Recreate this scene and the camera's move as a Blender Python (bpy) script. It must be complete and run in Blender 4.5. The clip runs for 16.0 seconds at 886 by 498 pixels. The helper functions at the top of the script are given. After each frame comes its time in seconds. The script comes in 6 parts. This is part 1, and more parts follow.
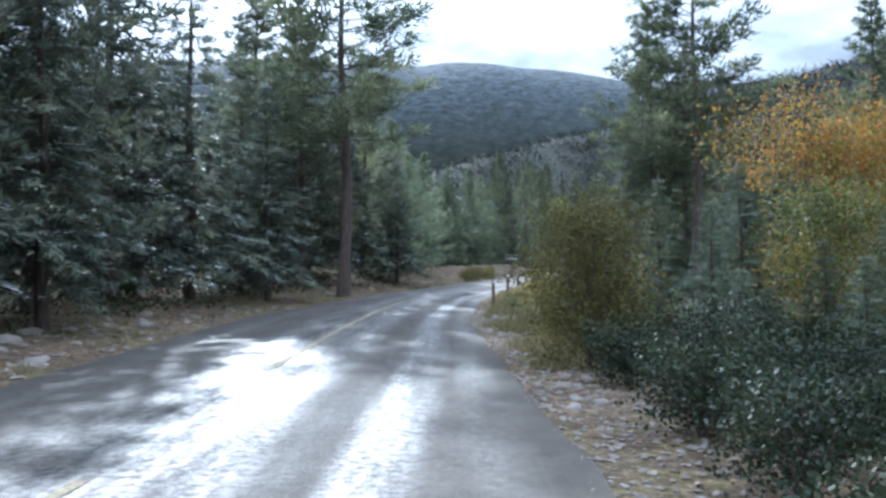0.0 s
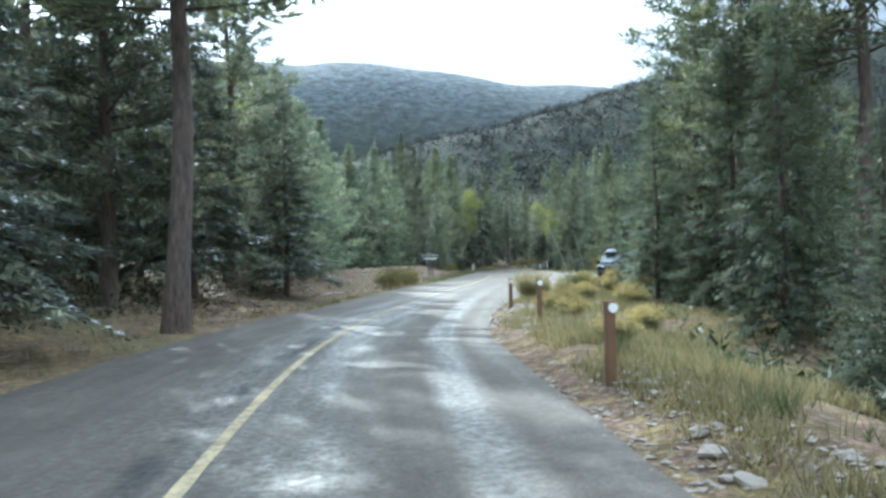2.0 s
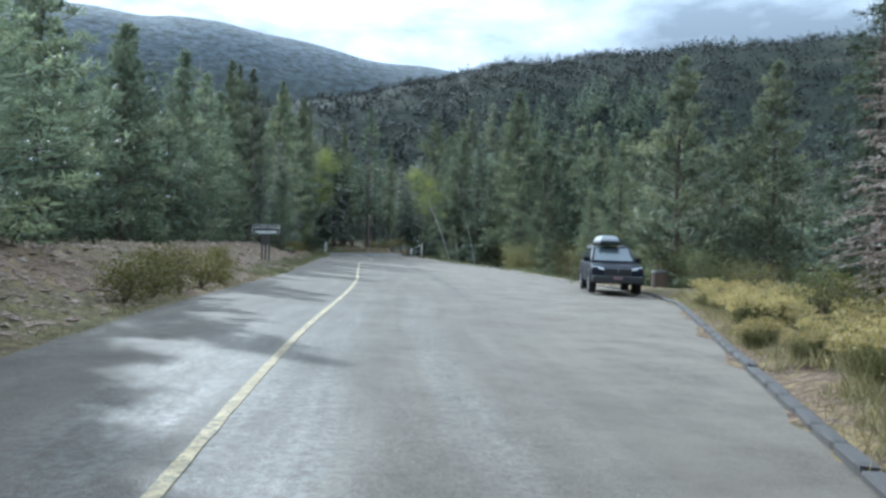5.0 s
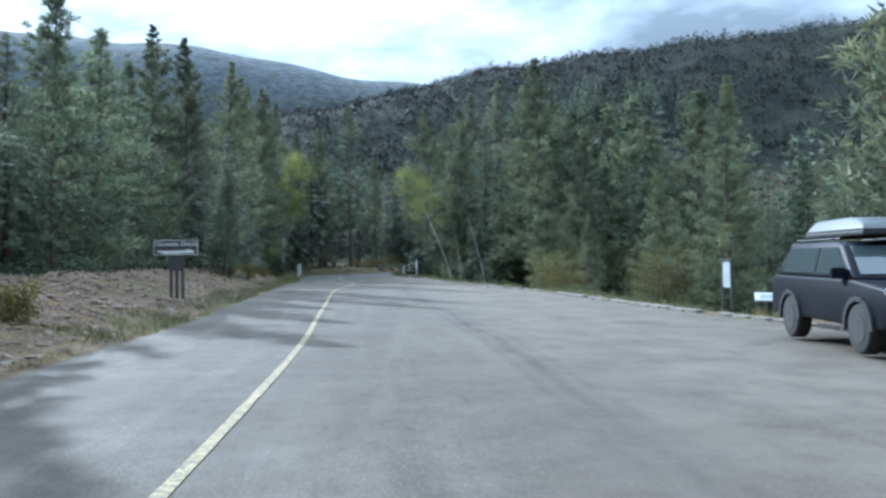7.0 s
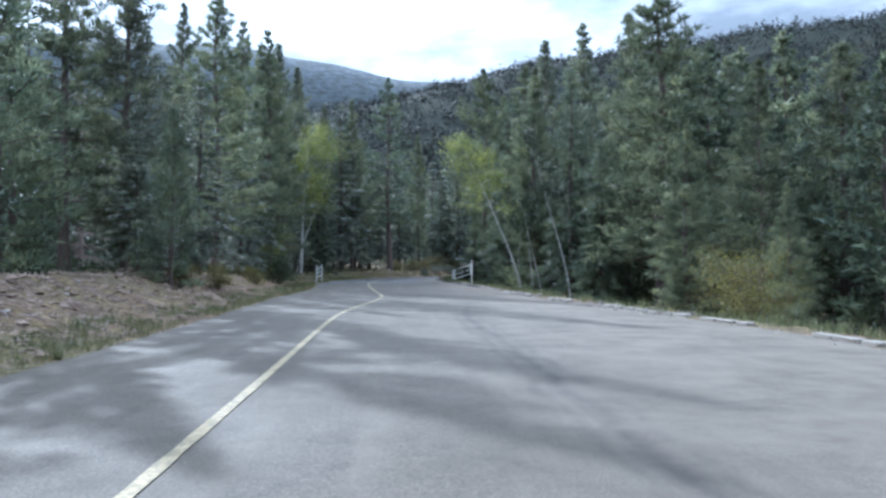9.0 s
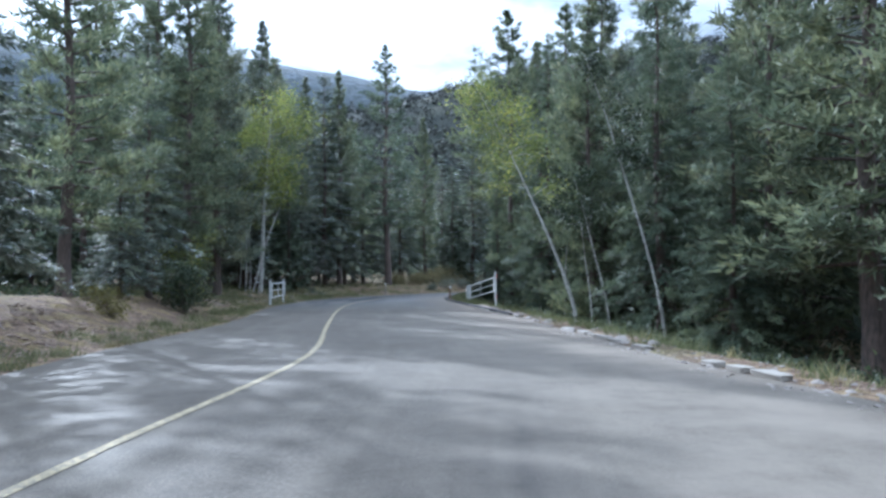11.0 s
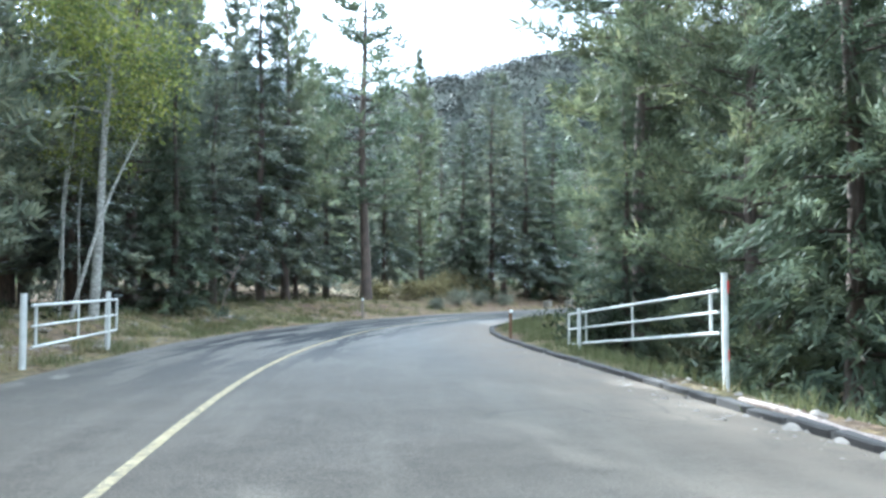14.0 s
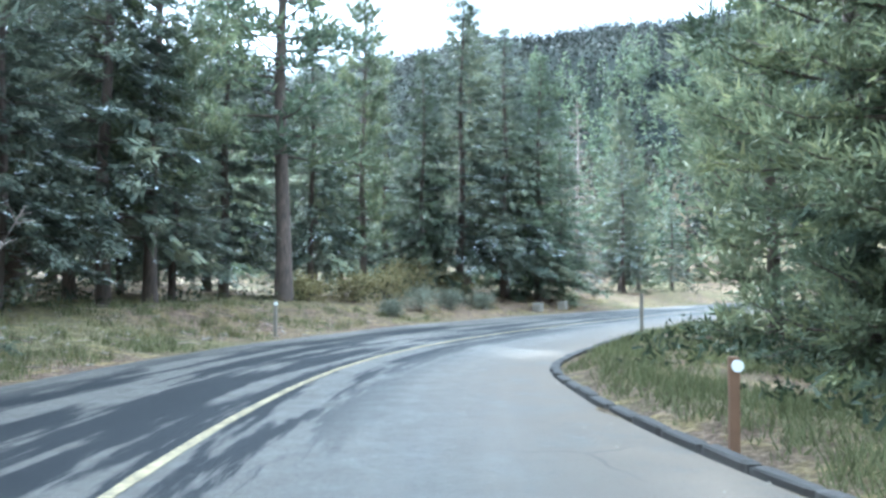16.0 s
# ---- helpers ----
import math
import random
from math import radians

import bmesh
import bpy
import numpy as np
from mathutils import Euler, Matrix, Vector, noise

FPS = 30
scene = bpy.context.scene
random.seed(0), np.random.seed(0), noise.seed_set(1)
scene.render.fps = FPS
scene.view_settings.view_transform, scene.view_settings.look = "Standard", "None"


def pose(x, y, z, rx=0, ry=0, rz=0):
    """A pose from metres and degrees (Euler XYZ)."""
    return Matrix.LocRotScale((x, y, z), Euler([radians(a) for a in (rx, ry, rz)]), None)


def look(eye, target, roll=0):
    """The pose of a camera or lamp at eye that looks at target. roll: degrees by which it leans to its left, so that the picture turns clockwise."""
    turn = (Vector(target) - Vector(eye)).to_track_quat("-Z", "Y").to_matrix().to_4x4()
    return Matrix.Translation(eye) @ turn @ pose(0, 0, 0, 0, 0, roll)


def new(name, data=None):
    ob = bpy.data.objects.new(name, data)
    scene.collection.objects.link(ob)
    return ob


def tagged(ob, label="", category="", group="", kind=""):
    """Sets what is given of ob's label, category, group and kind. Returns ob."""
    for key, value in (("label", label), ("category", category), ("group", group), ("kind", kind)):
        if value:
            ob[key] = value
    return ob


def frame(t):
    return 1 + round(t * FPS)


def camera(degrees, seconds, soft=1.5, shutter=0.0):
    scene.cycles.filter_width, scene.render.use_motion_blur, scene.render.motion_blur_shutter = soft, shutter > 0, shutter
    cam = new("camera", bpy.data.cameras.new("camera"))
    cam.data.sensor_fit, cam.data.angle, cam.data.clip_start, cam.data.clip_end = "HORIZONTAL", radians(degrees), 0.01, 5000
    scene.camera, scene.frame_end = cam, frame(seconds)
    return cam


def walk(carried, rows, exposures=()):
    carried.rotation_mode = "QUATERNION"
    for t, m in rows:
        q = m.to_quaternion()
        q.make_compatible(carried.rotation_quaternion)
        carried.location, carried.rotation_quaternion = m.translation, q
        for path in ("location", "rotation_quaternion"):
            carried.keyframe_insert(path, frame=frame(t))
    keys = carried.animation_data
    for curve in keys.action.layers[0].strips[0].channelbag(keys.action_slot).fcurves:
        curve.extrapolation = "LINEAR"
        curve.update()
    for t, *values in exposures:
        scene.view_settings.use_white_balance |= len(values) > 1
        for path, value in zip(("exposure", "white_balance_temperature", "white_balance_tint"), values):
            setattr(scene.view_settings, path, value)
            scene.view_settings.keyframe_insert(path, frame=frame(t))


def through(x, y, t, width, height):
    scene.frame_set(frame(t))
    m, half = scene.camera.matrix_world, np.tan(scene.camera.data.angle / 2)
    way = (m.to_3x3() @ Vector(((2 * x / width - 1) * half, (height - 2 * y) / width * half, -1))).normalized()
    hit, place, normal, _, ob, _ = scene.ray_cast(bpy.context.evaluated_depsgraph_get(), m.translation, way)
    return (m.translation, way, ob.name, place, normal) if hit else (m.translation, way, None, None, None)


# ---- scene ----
cam = camera(58.0, 16.0, soft=2.8)
EXPOSURES = [(0, 0.58, 4950, 8), (1.0, 0.95, 5050, 5), (1.5, 1.02, 5200, 1), (3.0, 1.15, 5100, -1), (4.5, 0.6, 5050, 1), (8.0, 0.52, 4800, 4), (9.5, 0.76, 4850, 9), (12.0, 0.78, 4850, 6), (13.5, 1.62, 5150, 1), (14.0, 1.85, 5100, 1), (14.5, 1.86, 5100, 1), (15.5, 1.8, 4950, 0), (16, 2.05, 4850, -1)]
PATH = [
    (0, (3.856, 5.484, 1.644), (3.773, 7.482, 1.677), -0.6),
    (0.5, (3.11, 10.381, 1.569), (3.069, 12.381, 1.577), -0.4),
    (1, (2.539, 15.327, 1.491), (2.585, 17.326, 1.502), -1.2),
    (1.5, (2.034, 20.205, 1.49), (2.151, 22.202, 1.504), -1.4),
    (2, (1.702, 25.404, 1.462), (1.901, 27.394, 1.498), -1.4),
    (2.5, (1.437, 30.313, 1.415), (1.744, 32.289, 1.422), -0.7),
    (3, (1.62, 35.767, 1.412), (2.009, 37.729, 1.451), 0.0),
    (3.5, (2.058, 40.534, 1.454), (2.534, 42.477, 1.491), 0.5),
    (4, (2.657, 45.124, 1.528), (3.161, 47.06, 1.556), 1.8),
    (4.5, (3.455, 49.686, 1.579), (3.988, 51.613, 1.606), 2.5),
    (5, (4.531, 54.714, 1.595), (5.111, 56.628, 1.585), 2.2),
    (5.2, (4.94, 56.5, 1.585), (5.525, 58.413, 1.597), 1.9),
    (7.5, (9.865, 76.962, 1.491), (10.469, 78.869, 1.519), -1.0),
    (8, (11.003, 81.845, 1.441), (11.581, 83.76, 1.475), -0.5),
    (8.5, (12.212, 86.969, 1.466), (12.762, 88.891, 1.516), -0.2),
    (9, (13.352, 91.845, 1.466), (13.853, 93.78, 1.503), -0.1),
    (9.5, (14.349, 96.398, 1.586), (14.843, 98.336, 1.639), -0.7),
    (12, (20.64, 120.776, 1.497), (21.097, 122.721, 1.566), -0.2),
    (12.5, (21.161, 125.693, 1.497), (21.624, 127.638, 1.573), -0.1),
    (13, (21.761, 130.231, 1.549), (22.227, 132.173, 1.656), 0.4),
    (13.5, (22.338, 134.876, 1.5), (22.844, 136.809, 1.59), -0.1),
    (14, (22.964, 139.332, 1.525), (23.497, 141.257, 1.617), -0.1),
    (14.5, (23.592, 143.675, 1.515), (24.164, 145.589, 1.616), -0.1),
    (15, (24.268, 147.826, 1.555), (24.893, 149.724, 1.651), -0.1),
    (15.5, (25.129, 151.791, 1.495), (25.778, 153.681, 1.573), 0.3),
    (16, (25.937, 155.226, 1.539), (26.65, 157.092, 1.619), 0.4),
]
walk(cam, [(t, look(eye, target, roll)) for t, eye, target, roll in PATH], EXPOSURES)

# ---- world and sun ----
SUN_BEARING, SUN_HEIGHT = -18.0, 28.0   # degrees clockwise from +y, degrees above the horizon
world = bpy.data.worlds.new("sky")
scene.world = world
world.use_nodes = True
wt = world.node_tree
wt.nodes.clear()
w_out = wt.nodes.new("ShaderNodeOutputWorld")
w_bg = wt.nodes.new("ShaderNodeBackground")
w_sky = wt.nodes.new("ShaderNodeTexSky")
w_sky.sky_type = "NISHITA"
w_sky.sun_disc = False
w_sky.sun_elevation = radians(SUN_HEIGHT)
w_sky.sun_rotation = radians(SUN_BEARING)
w_co = wt.nodes.new("ShaderNodeTexCoord")
w_map = wt.nodes.new("ShaderNodeMapping")
w_map.inputs["Scale"].default_value = (1.9, 1.9, 5.0)
w_map.inputs["Location"].default_value = (1.3, 0.6, 0.9)
w_noise = wt.nodes.new("ShaderNodeTexNoise")
w_noise.inputs["Scale"].default_value = 1.7
w_noise.inputs["Detail"].default_value = 7.0
w_noise.inputs["Roughness"].default_value = 0.55
w_ramp = wt.nodes.new("ShaderNodeValToRGB")
w_ramp.color_ramp.elements[0].position = 0.40
w_ramp.color_ramp.elements[0].color = (5.6, 5.9, 6.15, 1)
w_ramp.color_ramp.elements[1].position = 0.58
w_ramp.color_ramp.elements[1].color = (14.2, 14.4, 14.7, 1)
w_sep = wt.nodes.new("ShaderNodeSeparateXYZ")
w_high = wt.nodes.new("ShaderNodeMapRange")
w_high.inputs["From Min"].default_value, w_high.inputs["From Max"].default_value = 0.12, 0.8
w_high.inputs["To Min"].default_value, w_high.inputs["To Max"].default_value = 0.16, 1.95
w_dot = wt.nodes.new("ShaderNodeVectorMath")
w_dot.operation = "DOT_PRODUCT"
w_dot.inputs[1].default_value = (math.sin(radians(SUN_BEARING)) * math.cos(radians(SUN_HEIGHT)), math.cos(radians(SUN_BEARING)) * math.cos(radians(SUN_HEIGHT)), math.sin(radians(SUN_HEIGHT)))
w_glow = wt.nodes.new("ShaderNodeMapRange")
w_glow.inputs["From Min"].default_value, w_glow.inputs["From Max"].default_value = 0.70, 1.0
w_glow.inputs["To Min"].default_value, w_glow.inputs["To Max"].default_value = 0.0, 0.6
w_sum = wt.nodes.new("ShaderNodeMath")
w_sum.operation = "ADD"
w_cloud = wt.nodes.new("ShaderNodeVectorMath")
w_cloud.operation = "SCALE"
w_mix = wt.nodes.new("ShaderNodeMixRGB")
w_mix.inputs[0].default_value = 0.93
w_bg.inputs["Strength"].default_value = 0.105
for a, b in ((w_co.outputs["Generated"], w_map.inputs["Vector"]), (w_map.outputs[0], w_noise.inputs["Vector"]), (w_noise.outputs[0], w_ramp.inputs[0]),
             (w_sky.outputs[0], w_mix.inputs[1]), (w_co.outputs["Generated"], w_sep.inputs[0]), (w_sep.outputs[2], w_high.inputs["Value"]), (w_co.outputs["Generated"], w_dot.inputs[0]), (w_dot.outputs["Value"], w_glow.inputs["Value"]),
             (w_high.outputs[0], w_sum.inputs[0]), (w_glow.outputs[0], w_sum.inputs[1]), (w_ramp.outputs[0], w_cloud.inputs[0]), (w_sum.outputs[0], w_cloud.inputs["Scale"]), (w_cloud.outputs[0], w_mix.inputs[2]), (w_mix.outputs[0], w_bg.inputs["Color"]), (w_bg.outputs[0], w_out.inputs["Surface"])):
    wt.links.new(a, b)
sun_data = bpy.data.lights.new("sun", "SUN")
sun_data.energy, sun_data.angle, sun_data.color = 5.0, radians(0.7), (1.0, 0.93, 0.83)
sun = new("sun", sun_data)
sun_way = Vector((math.sin(radians(SUN_BEARING)) * math.cos(radians(SUN_HEIGHT)), math.cos(radians(SUN_BEARING)) * math.cos(radians(SUN_HEIGHT)), math.sin(radians(SUN_HEIGHT))))
sun.matrix_world = look(sun_way * 300, (0, 0, 0))

# ---- materials ----
def material(name):
    m = bpy.data.materials.new(name)
    m.use_nodes = True
    nt = m.node_tree
    nt.nodes.clear()
    out = nt.nodes.new("ShaderNodeOutputMaterial")
    bsdf = nt.nodes.new("ShaderNodeBsdfPrincipled")
    nt.links.new(bsdf.outputs[0], out.inputs["Surface"])
    return m, nt, bsdf, out


def noise_of(nt, scale, detail=4.0, rough=0.55, vector=None):
    n = nt.nodes.new("ShaderNodeTexNoise")
    n.inputs["Scale"].default_value, n.inputs["Detail"].default_value, n.inputs["Roughness"].default_value = scale, detail, rough
    if vector is not None:
        nt.links.new(vector, n.inputs["Vector"])
    return n.outputs["Fac"]


def ramp(nt, fac, stops):
    r = nt.nodes.new("ShaderNodeValToRGB")
    els = r.color_ramp.elements
    while len(els) < len(stops):
        els.new(0.5)
    for e, (p, c) in zip(els, stops):
        e.position, e.color = p, (*c, 1)
    nt.links.new(fac, r.inputs[0])
    return r.outputs["Color"]


def mixed(nt, fac, a, b, kind="MIX"):
    n = nt.nodes.new("ShaderNodeMixRGB")
    n.blend_type = kind
    for sock, v in zip(n.inputs, (fac, a, b)):
        if isinstance(v, (int, float)):
            sock.default_value = v
        elif isinstance(v, tuple):
            sock.default_value = (*v, 1)
        else:
            nt.links.new(v, sock)
    return n.outputs[0]


def bump(nt, bsdf, height, strength=0.4, distance=0.02):
    n = nt.nodes.new("ShaderNodeBump")
    n.inputs["Strength"].default_value, n.inputs["Distance"].default_value = strength, distance
    nt.links.new(height, n.inputs["Height"])
    nt.links.new(n.outputs[0], bsdf.inputs["Normal"])


def place_of(nt, scale=(1, 1, 1), kind="Object"):
    c = nt.nodes.new("ShaderNodeTexCoord")
    m = nt.nodes.new("ShaderNodeMapping")
    m.inputs["Scale"].default_value = scale
    nt.links.new(c.outputs[kind], m.inputs["Vector"])
    return m.outputs[0]


def plain(name, colour, rough=0.6, metal=0.0, var=0.15, grain=30.0, bumpy=0.15, coat=0.0):
    m, nt, b, _ = material(name)
    v = place_of(nt)
    n1, n2 = noise_of(nt, grain, 5, vector=v), noise_of(nt, grain / 12, 3, vector=v)
    dark, light = tuple(c * (1 - var) for c in colour), tuple(min(1, c * (1 + var)) for c in colour)
    c = mixed(nt, n1, dark, light)
    c = mixed(nt, 0.5, c, ramp(nt, n2, ((0.3, dark), (0.7, light))))
    nt.links.new(c, b.inputs["Base Color"])
    b.inputs["Roughness"].default_value, b.inputs["Metallic"].default_value = rough, metal
    b.inputs["Coat Weight"].default_value = coat
    if bumpy:
        bump(nt, b, n1, bumpy, 0.01)
    return m


def foliage(name, colours, through=0.3, rough=0.6, clumps=0.0):
    """Needles or leaves: each sprig has its own tint, each tree a slight one."""
    m, nt, b, out = material(name)
    geo, info = nt.nodes.new("ShaderNodeNewGeometry"), nt.nodes.new("ShaderNodeObjectInfo")
    k = len(colours)
    c = ramp(nt, geo.outputs["Random Per Island"], [(i / max(1, k - 1), col) for i, col in enumerate(colours)])
    hsv = nt.nodes.new("ShaderNodeHueSaturation")
    mul = nt.nodes.new("ShaderNodeMapRange")
    mul.inputs["To Min"].default_value, mul.inputs["To Max"].default_value = 0.75, 1.3
    nt.links.new(info.outputs["Random"], mul.inputs["Value"])
    nt.links.new(mul.outputs[0], hsv.inputs["Value"])
    nt.links.new(c, hsv.inputs["Color"])
    c = hsv.outputs[0]
    if clumps:
        shade = ramp(nt, noise_of(nt, clumps, 3, 0.6, place_of(nt)), ((0.34, (0.55, 0.6, 0.62)), (0.5, (1, 1, 1)), (0.66, (1.6, 1.5, 1.3))))
        c = mixed(nt, 1.0, c, shade, "MULTIPLY")
    nt.links.new(c, b.inputs["Base Color"])
    b.inputs["Roughness"].default_value = rough
    b.inputs["Specular IOR Level"].default_value = 0.2
    tr = nt.nodes.new("ShaderNodeBsdfTranslucent")
    nt.links.new(c, tr.inputs["Color"])
    mx = nt.nodes.new("ShaderNodeMixShader")
    mx.inputs[0].default_value = through
    nt.links.new(b.outputs[0], mx.inputs[1])
    nt.links.new(tr.outputs[0], mx.inputs[2])
    nt.links.new(mx.outputs[0], out.inputs["Surface"])
    return m


SEAM = -3.75 - 0.35   # metres right of the middle line, less half the wobble


def asphalt():
    m, nt, b, _ = material("worn_asphalt")
    uv = place_of(nt, (1, 1, 1), "UV")
    streak = place_of(nt, (1.0, 0.09, 1), "UV")
    wide = place_of(nt, (0.35, 0.06, 1), "UV")
    pos = place_of(nt)
    grain = noise_of(nt, 45.0, 6, 0.7, pos)
    blot = noise_of(nt, 0.55, 5, 0.6, pos)
    lanes = noise_of(nt, 1.6, 4, 0.6, streak)
    tracks = noise_of(nt, 1.3, 3, 0.5, wide)
    c = ramp(nt, grain, ((0.28, (0.026, 0.025, 0.025)), (0.5, (0.062, 0.060, 0.058)), (0.72, (0.135, 0.130, 0.123))))
    c = mixed(nt, ramp(nt, blot, ((0.35, (0, 0, 0)), (0.7, (0.55, 0.55, 0.55)))), c, (0.050, 0.049, 0.048))
    c = mixed(nt, ramp(nt, lanes, ((0.50, (0, 0, 0)), (0.72, (0.5, 0.5, 0.5)))), c, (0.10, 0.098, 0.094))
    c = mixed(nt, 1.0, c, (1.10, 1.0, 0.87), "MULTIPLY")
    patchy = noise_of(nt, 2.3, 6, 0.75, pos)
    c = mixed(nt, 1.0, c, ramp(nt, patchy, ((0.30, (0.78, 0.78, 0.79)), (0.50, (1, 1, 1)), (0.72, (1.14, 1.13, 1.11)))), "MULTIPLY")
    sep = nt.nodes.new("ShaderNodeSeparateXYZ")
    nt.links.new(place_of(nt, (1, 1, 1), "UV"), sep.inputs[0])
    past_start = nt.nodes.new("ShaderNodeMapRange")
    past_start.inputs["From Min"].default_value, past_start.inputs["From Max"].default_value = 40, 62
    nt.links.new(sep.outputs[1], past_start.inputs["Value"])
    before_bend = nt.nodes.new("ShaderNodeMapRange")
    before_bend.inputs["From Min"].default_value, before_bend.inputs["From Max"].default_value = 156, 138
    nt.links.new(sep.outputs[1], before_bend.inputs["Value"])
    # the asphalt between the first stretch and the bend is multiplied paler
    old = mixed(nt, 1.0, past_start.outputs[0], before_bend.outputs[0], "MULTIPLY")
    c = mixed(nt, 1.0, c, mixed(nt, old, (1, 1, 1), (1.25, 1.20, 1.12)), "MULTIPLY")
    rut = nt.nodes.new("ShaderNodeMath")
    rut.operation = "MULTIPLY_ADD"
    rut.inputs[1].default_value, rut.inputs[2].default_value = 0.5, 0.12
    nt.links.new(noise_of(nt, 0.9, 4, 0.6, pos), rut.inputs[0])
    rut_u = nt.nodes.new("ShaderNodeMath")
    rut_u.operation = "ADD"
    nt.links.new(sep.outputs[0], rut_u.inputs[0])
    nt.links.new(rut.outputs[0], rut_u.inputs[1])
    rut_abs = nt.nodes.new("ShaderNodeMath")
    rut_abs.operation = "ABSOLUTE"
    nt.links.new(rut_u.outputs[0], rut_abs.inputs[0])
    rut_m = ramp(nt, rut_abs.outputs[0], ((0.05, (0.85, 0.85, 0.85)), (0.22, (0, 0, 0))))
    rut_m = mixed(nt, 1.0, rut_m, ramp(nt, noise_of(nt, 1.1, 5, 0.7, pos), ((0.42, (0, 0, 0)), (0.55, (1, 1, 1)))), "MULTIPLY")
    young = nt.nodes.new("ShaderNodeMapRange")
    young.inputs["From Min"].default_value, young.inputs["From Max"].default_value = 60, 48
    nt.links.new(sep.outputs[1], young.inputs["Value"])
    c = mixed(nt, mixed(nt, 1.0, rut_m, young.outputs[0], "MULTIPLY"), c, (0.018, 0.017, 0.017))
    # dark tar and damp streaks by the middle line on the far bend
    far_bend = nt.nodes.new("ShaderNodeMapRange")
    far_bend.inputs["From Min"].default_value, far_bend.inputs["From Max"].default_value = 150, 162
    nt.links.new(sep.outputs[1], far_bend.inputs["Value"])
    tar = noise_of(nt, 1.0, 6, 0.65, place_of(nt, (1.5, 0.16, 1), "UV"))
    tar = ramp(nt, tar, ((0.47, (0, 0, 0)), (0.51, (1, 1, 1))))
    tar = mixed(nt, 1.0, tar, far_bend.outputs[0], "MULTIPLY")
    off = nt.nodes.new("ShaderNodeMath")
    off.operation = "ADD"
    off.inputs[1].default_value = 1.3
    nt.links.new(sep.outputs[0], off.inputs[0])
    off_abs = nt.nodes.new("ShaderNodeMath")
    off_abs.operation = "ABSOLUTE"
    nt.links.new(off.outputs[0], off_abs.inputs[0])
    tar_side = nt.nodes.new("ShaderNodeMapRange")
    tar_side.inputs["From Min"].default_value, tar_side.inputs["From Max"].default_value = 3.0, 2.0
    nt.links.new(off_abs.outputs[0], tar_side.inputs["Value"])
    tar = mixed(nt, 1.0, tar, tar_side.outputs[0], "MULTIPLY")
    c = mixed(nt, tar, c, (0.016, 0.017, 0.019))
    # the rough dark seam where the lot joins the road
    seam_u = nt.nodes.new("ShaderNodeMath")
    seam_u.operation = "ADD"
    wob = nt.nodes.new("ShaderNodeMath")
    wob.operation = "MULTIPLY_ADD"
    wob.inputs[1].default_value, wob.inputs[2].default_value = 0.7, SEAM
    nt.links.new(noise_of(nt, 0.35, 5, 0.6, pos), wob.inputs[0])
    nt.links.new(sep.outputs[0], seam_u.inputs[0])
    nt.links.new(wob.outputs[0], seam_u.inputs[1])
    near_seam = nt.nodes.new("ShaderNodeMath")
    near_seam.operation = "ABSOLUTE"
    nt.links.new(seam_u.outputs[0], near_seam.inputs[0])
    seam = ramp(nt, near_seam.outputs[0], ((0.03, (0.75, 0.75, 0.75)), (0.09, (0.45, 0.45, 0.45)), (0.20, (0.15, 0.15, 0.15)), (0.30, (0.40, 0.40, 0.40)), (0.45, (0, 0, 0))))
    seam = mixed(nt, 1.0, seam, ramp(nt, noise_of(nt, 1.4, 5, 0.7, pos), ((0.32, (0.2, 0.2, 0.2)), (0.5, (1, 1, 1)))), "MULTIPLY")
    lot = nt.nodes.new("ShaderNodeMapRange")
    lot.inputs["From Min"].default_value, lot.inputs["From Max"].default_value = 70, 84
    nt.links.new(sep.outputs[1], lot.inputs["Value"])
    seam = mixed(nt, 1.0, seam, lot.outputs[0], "MULTIPLY")
    lot_end = nt.nodes.new("ShaderNodeMapRange")
    lot_end.inputs["From Min"].default_value, lot_end.inputs["From Max"].default_value = 124, 112
    nt.links.new(sep.outputs[1], lot_end.inputs["Value"])
    seam = mixed(nt, 1.0, seam, lot_end.outputs[0], "MULTIPLY")
    c = mixed(nt, seam, c, (0.022, 0.02, 0.019))
    # sand and needles washed to the kerb side
    side = nt.nodes.new("ShaderNodeMapRange")
    side.inputs["From Min"].default_value, side.inputs["From Max"].default_value = 1.6, 6.0
    nt.links.new(sep.outputs[0], side.inputs["Value"])
    sand = mixed(nt, 1.0, ramp(nt, noise_of(nt, 0.8, 6, 0.65, pos), ((0.34, (0.1, 0.1, 0.1)), (0.62, (0.85, 0.85, 0.85)))), side.outputs[0], "MULTIPLY")
    sand = mixed(nt, 1.0, sand, before_bend.outputs[0], "MULTIPLY")
    c = mixed(nt, sand, c, (0.15, 0.128, 0.102))
    kerb_uv = nt.nodes.new("ShaderNodeUVMap")
    kerb_uv.uv_map = "Kerb"
    kerb_sep = nt.nodes.new("ShaderNodeSeparateXYZ")
    nt.links.new(kerb_uv.outputs[0], kerb_sep.inputs[0])
    strip = nt.nodes.new("ShaderNodeMapRange")
    strip.inputs["From Min"].default_value, strip.inputs["From Max"].default_value = 2.5, 0.3
    nt.links.new(kerb_sep.outputs[0], strip.inputs["Value"])
    strip_y = nt.nodes.new("ShaderNodeMapRange")
    strip_y.inputs["From Min"].default_value, strip_y.inputs["From Max"].default_value = 116, 136
    nt.links.new(kerb_sep.outputs[1], strip_y.inputs["Value"])
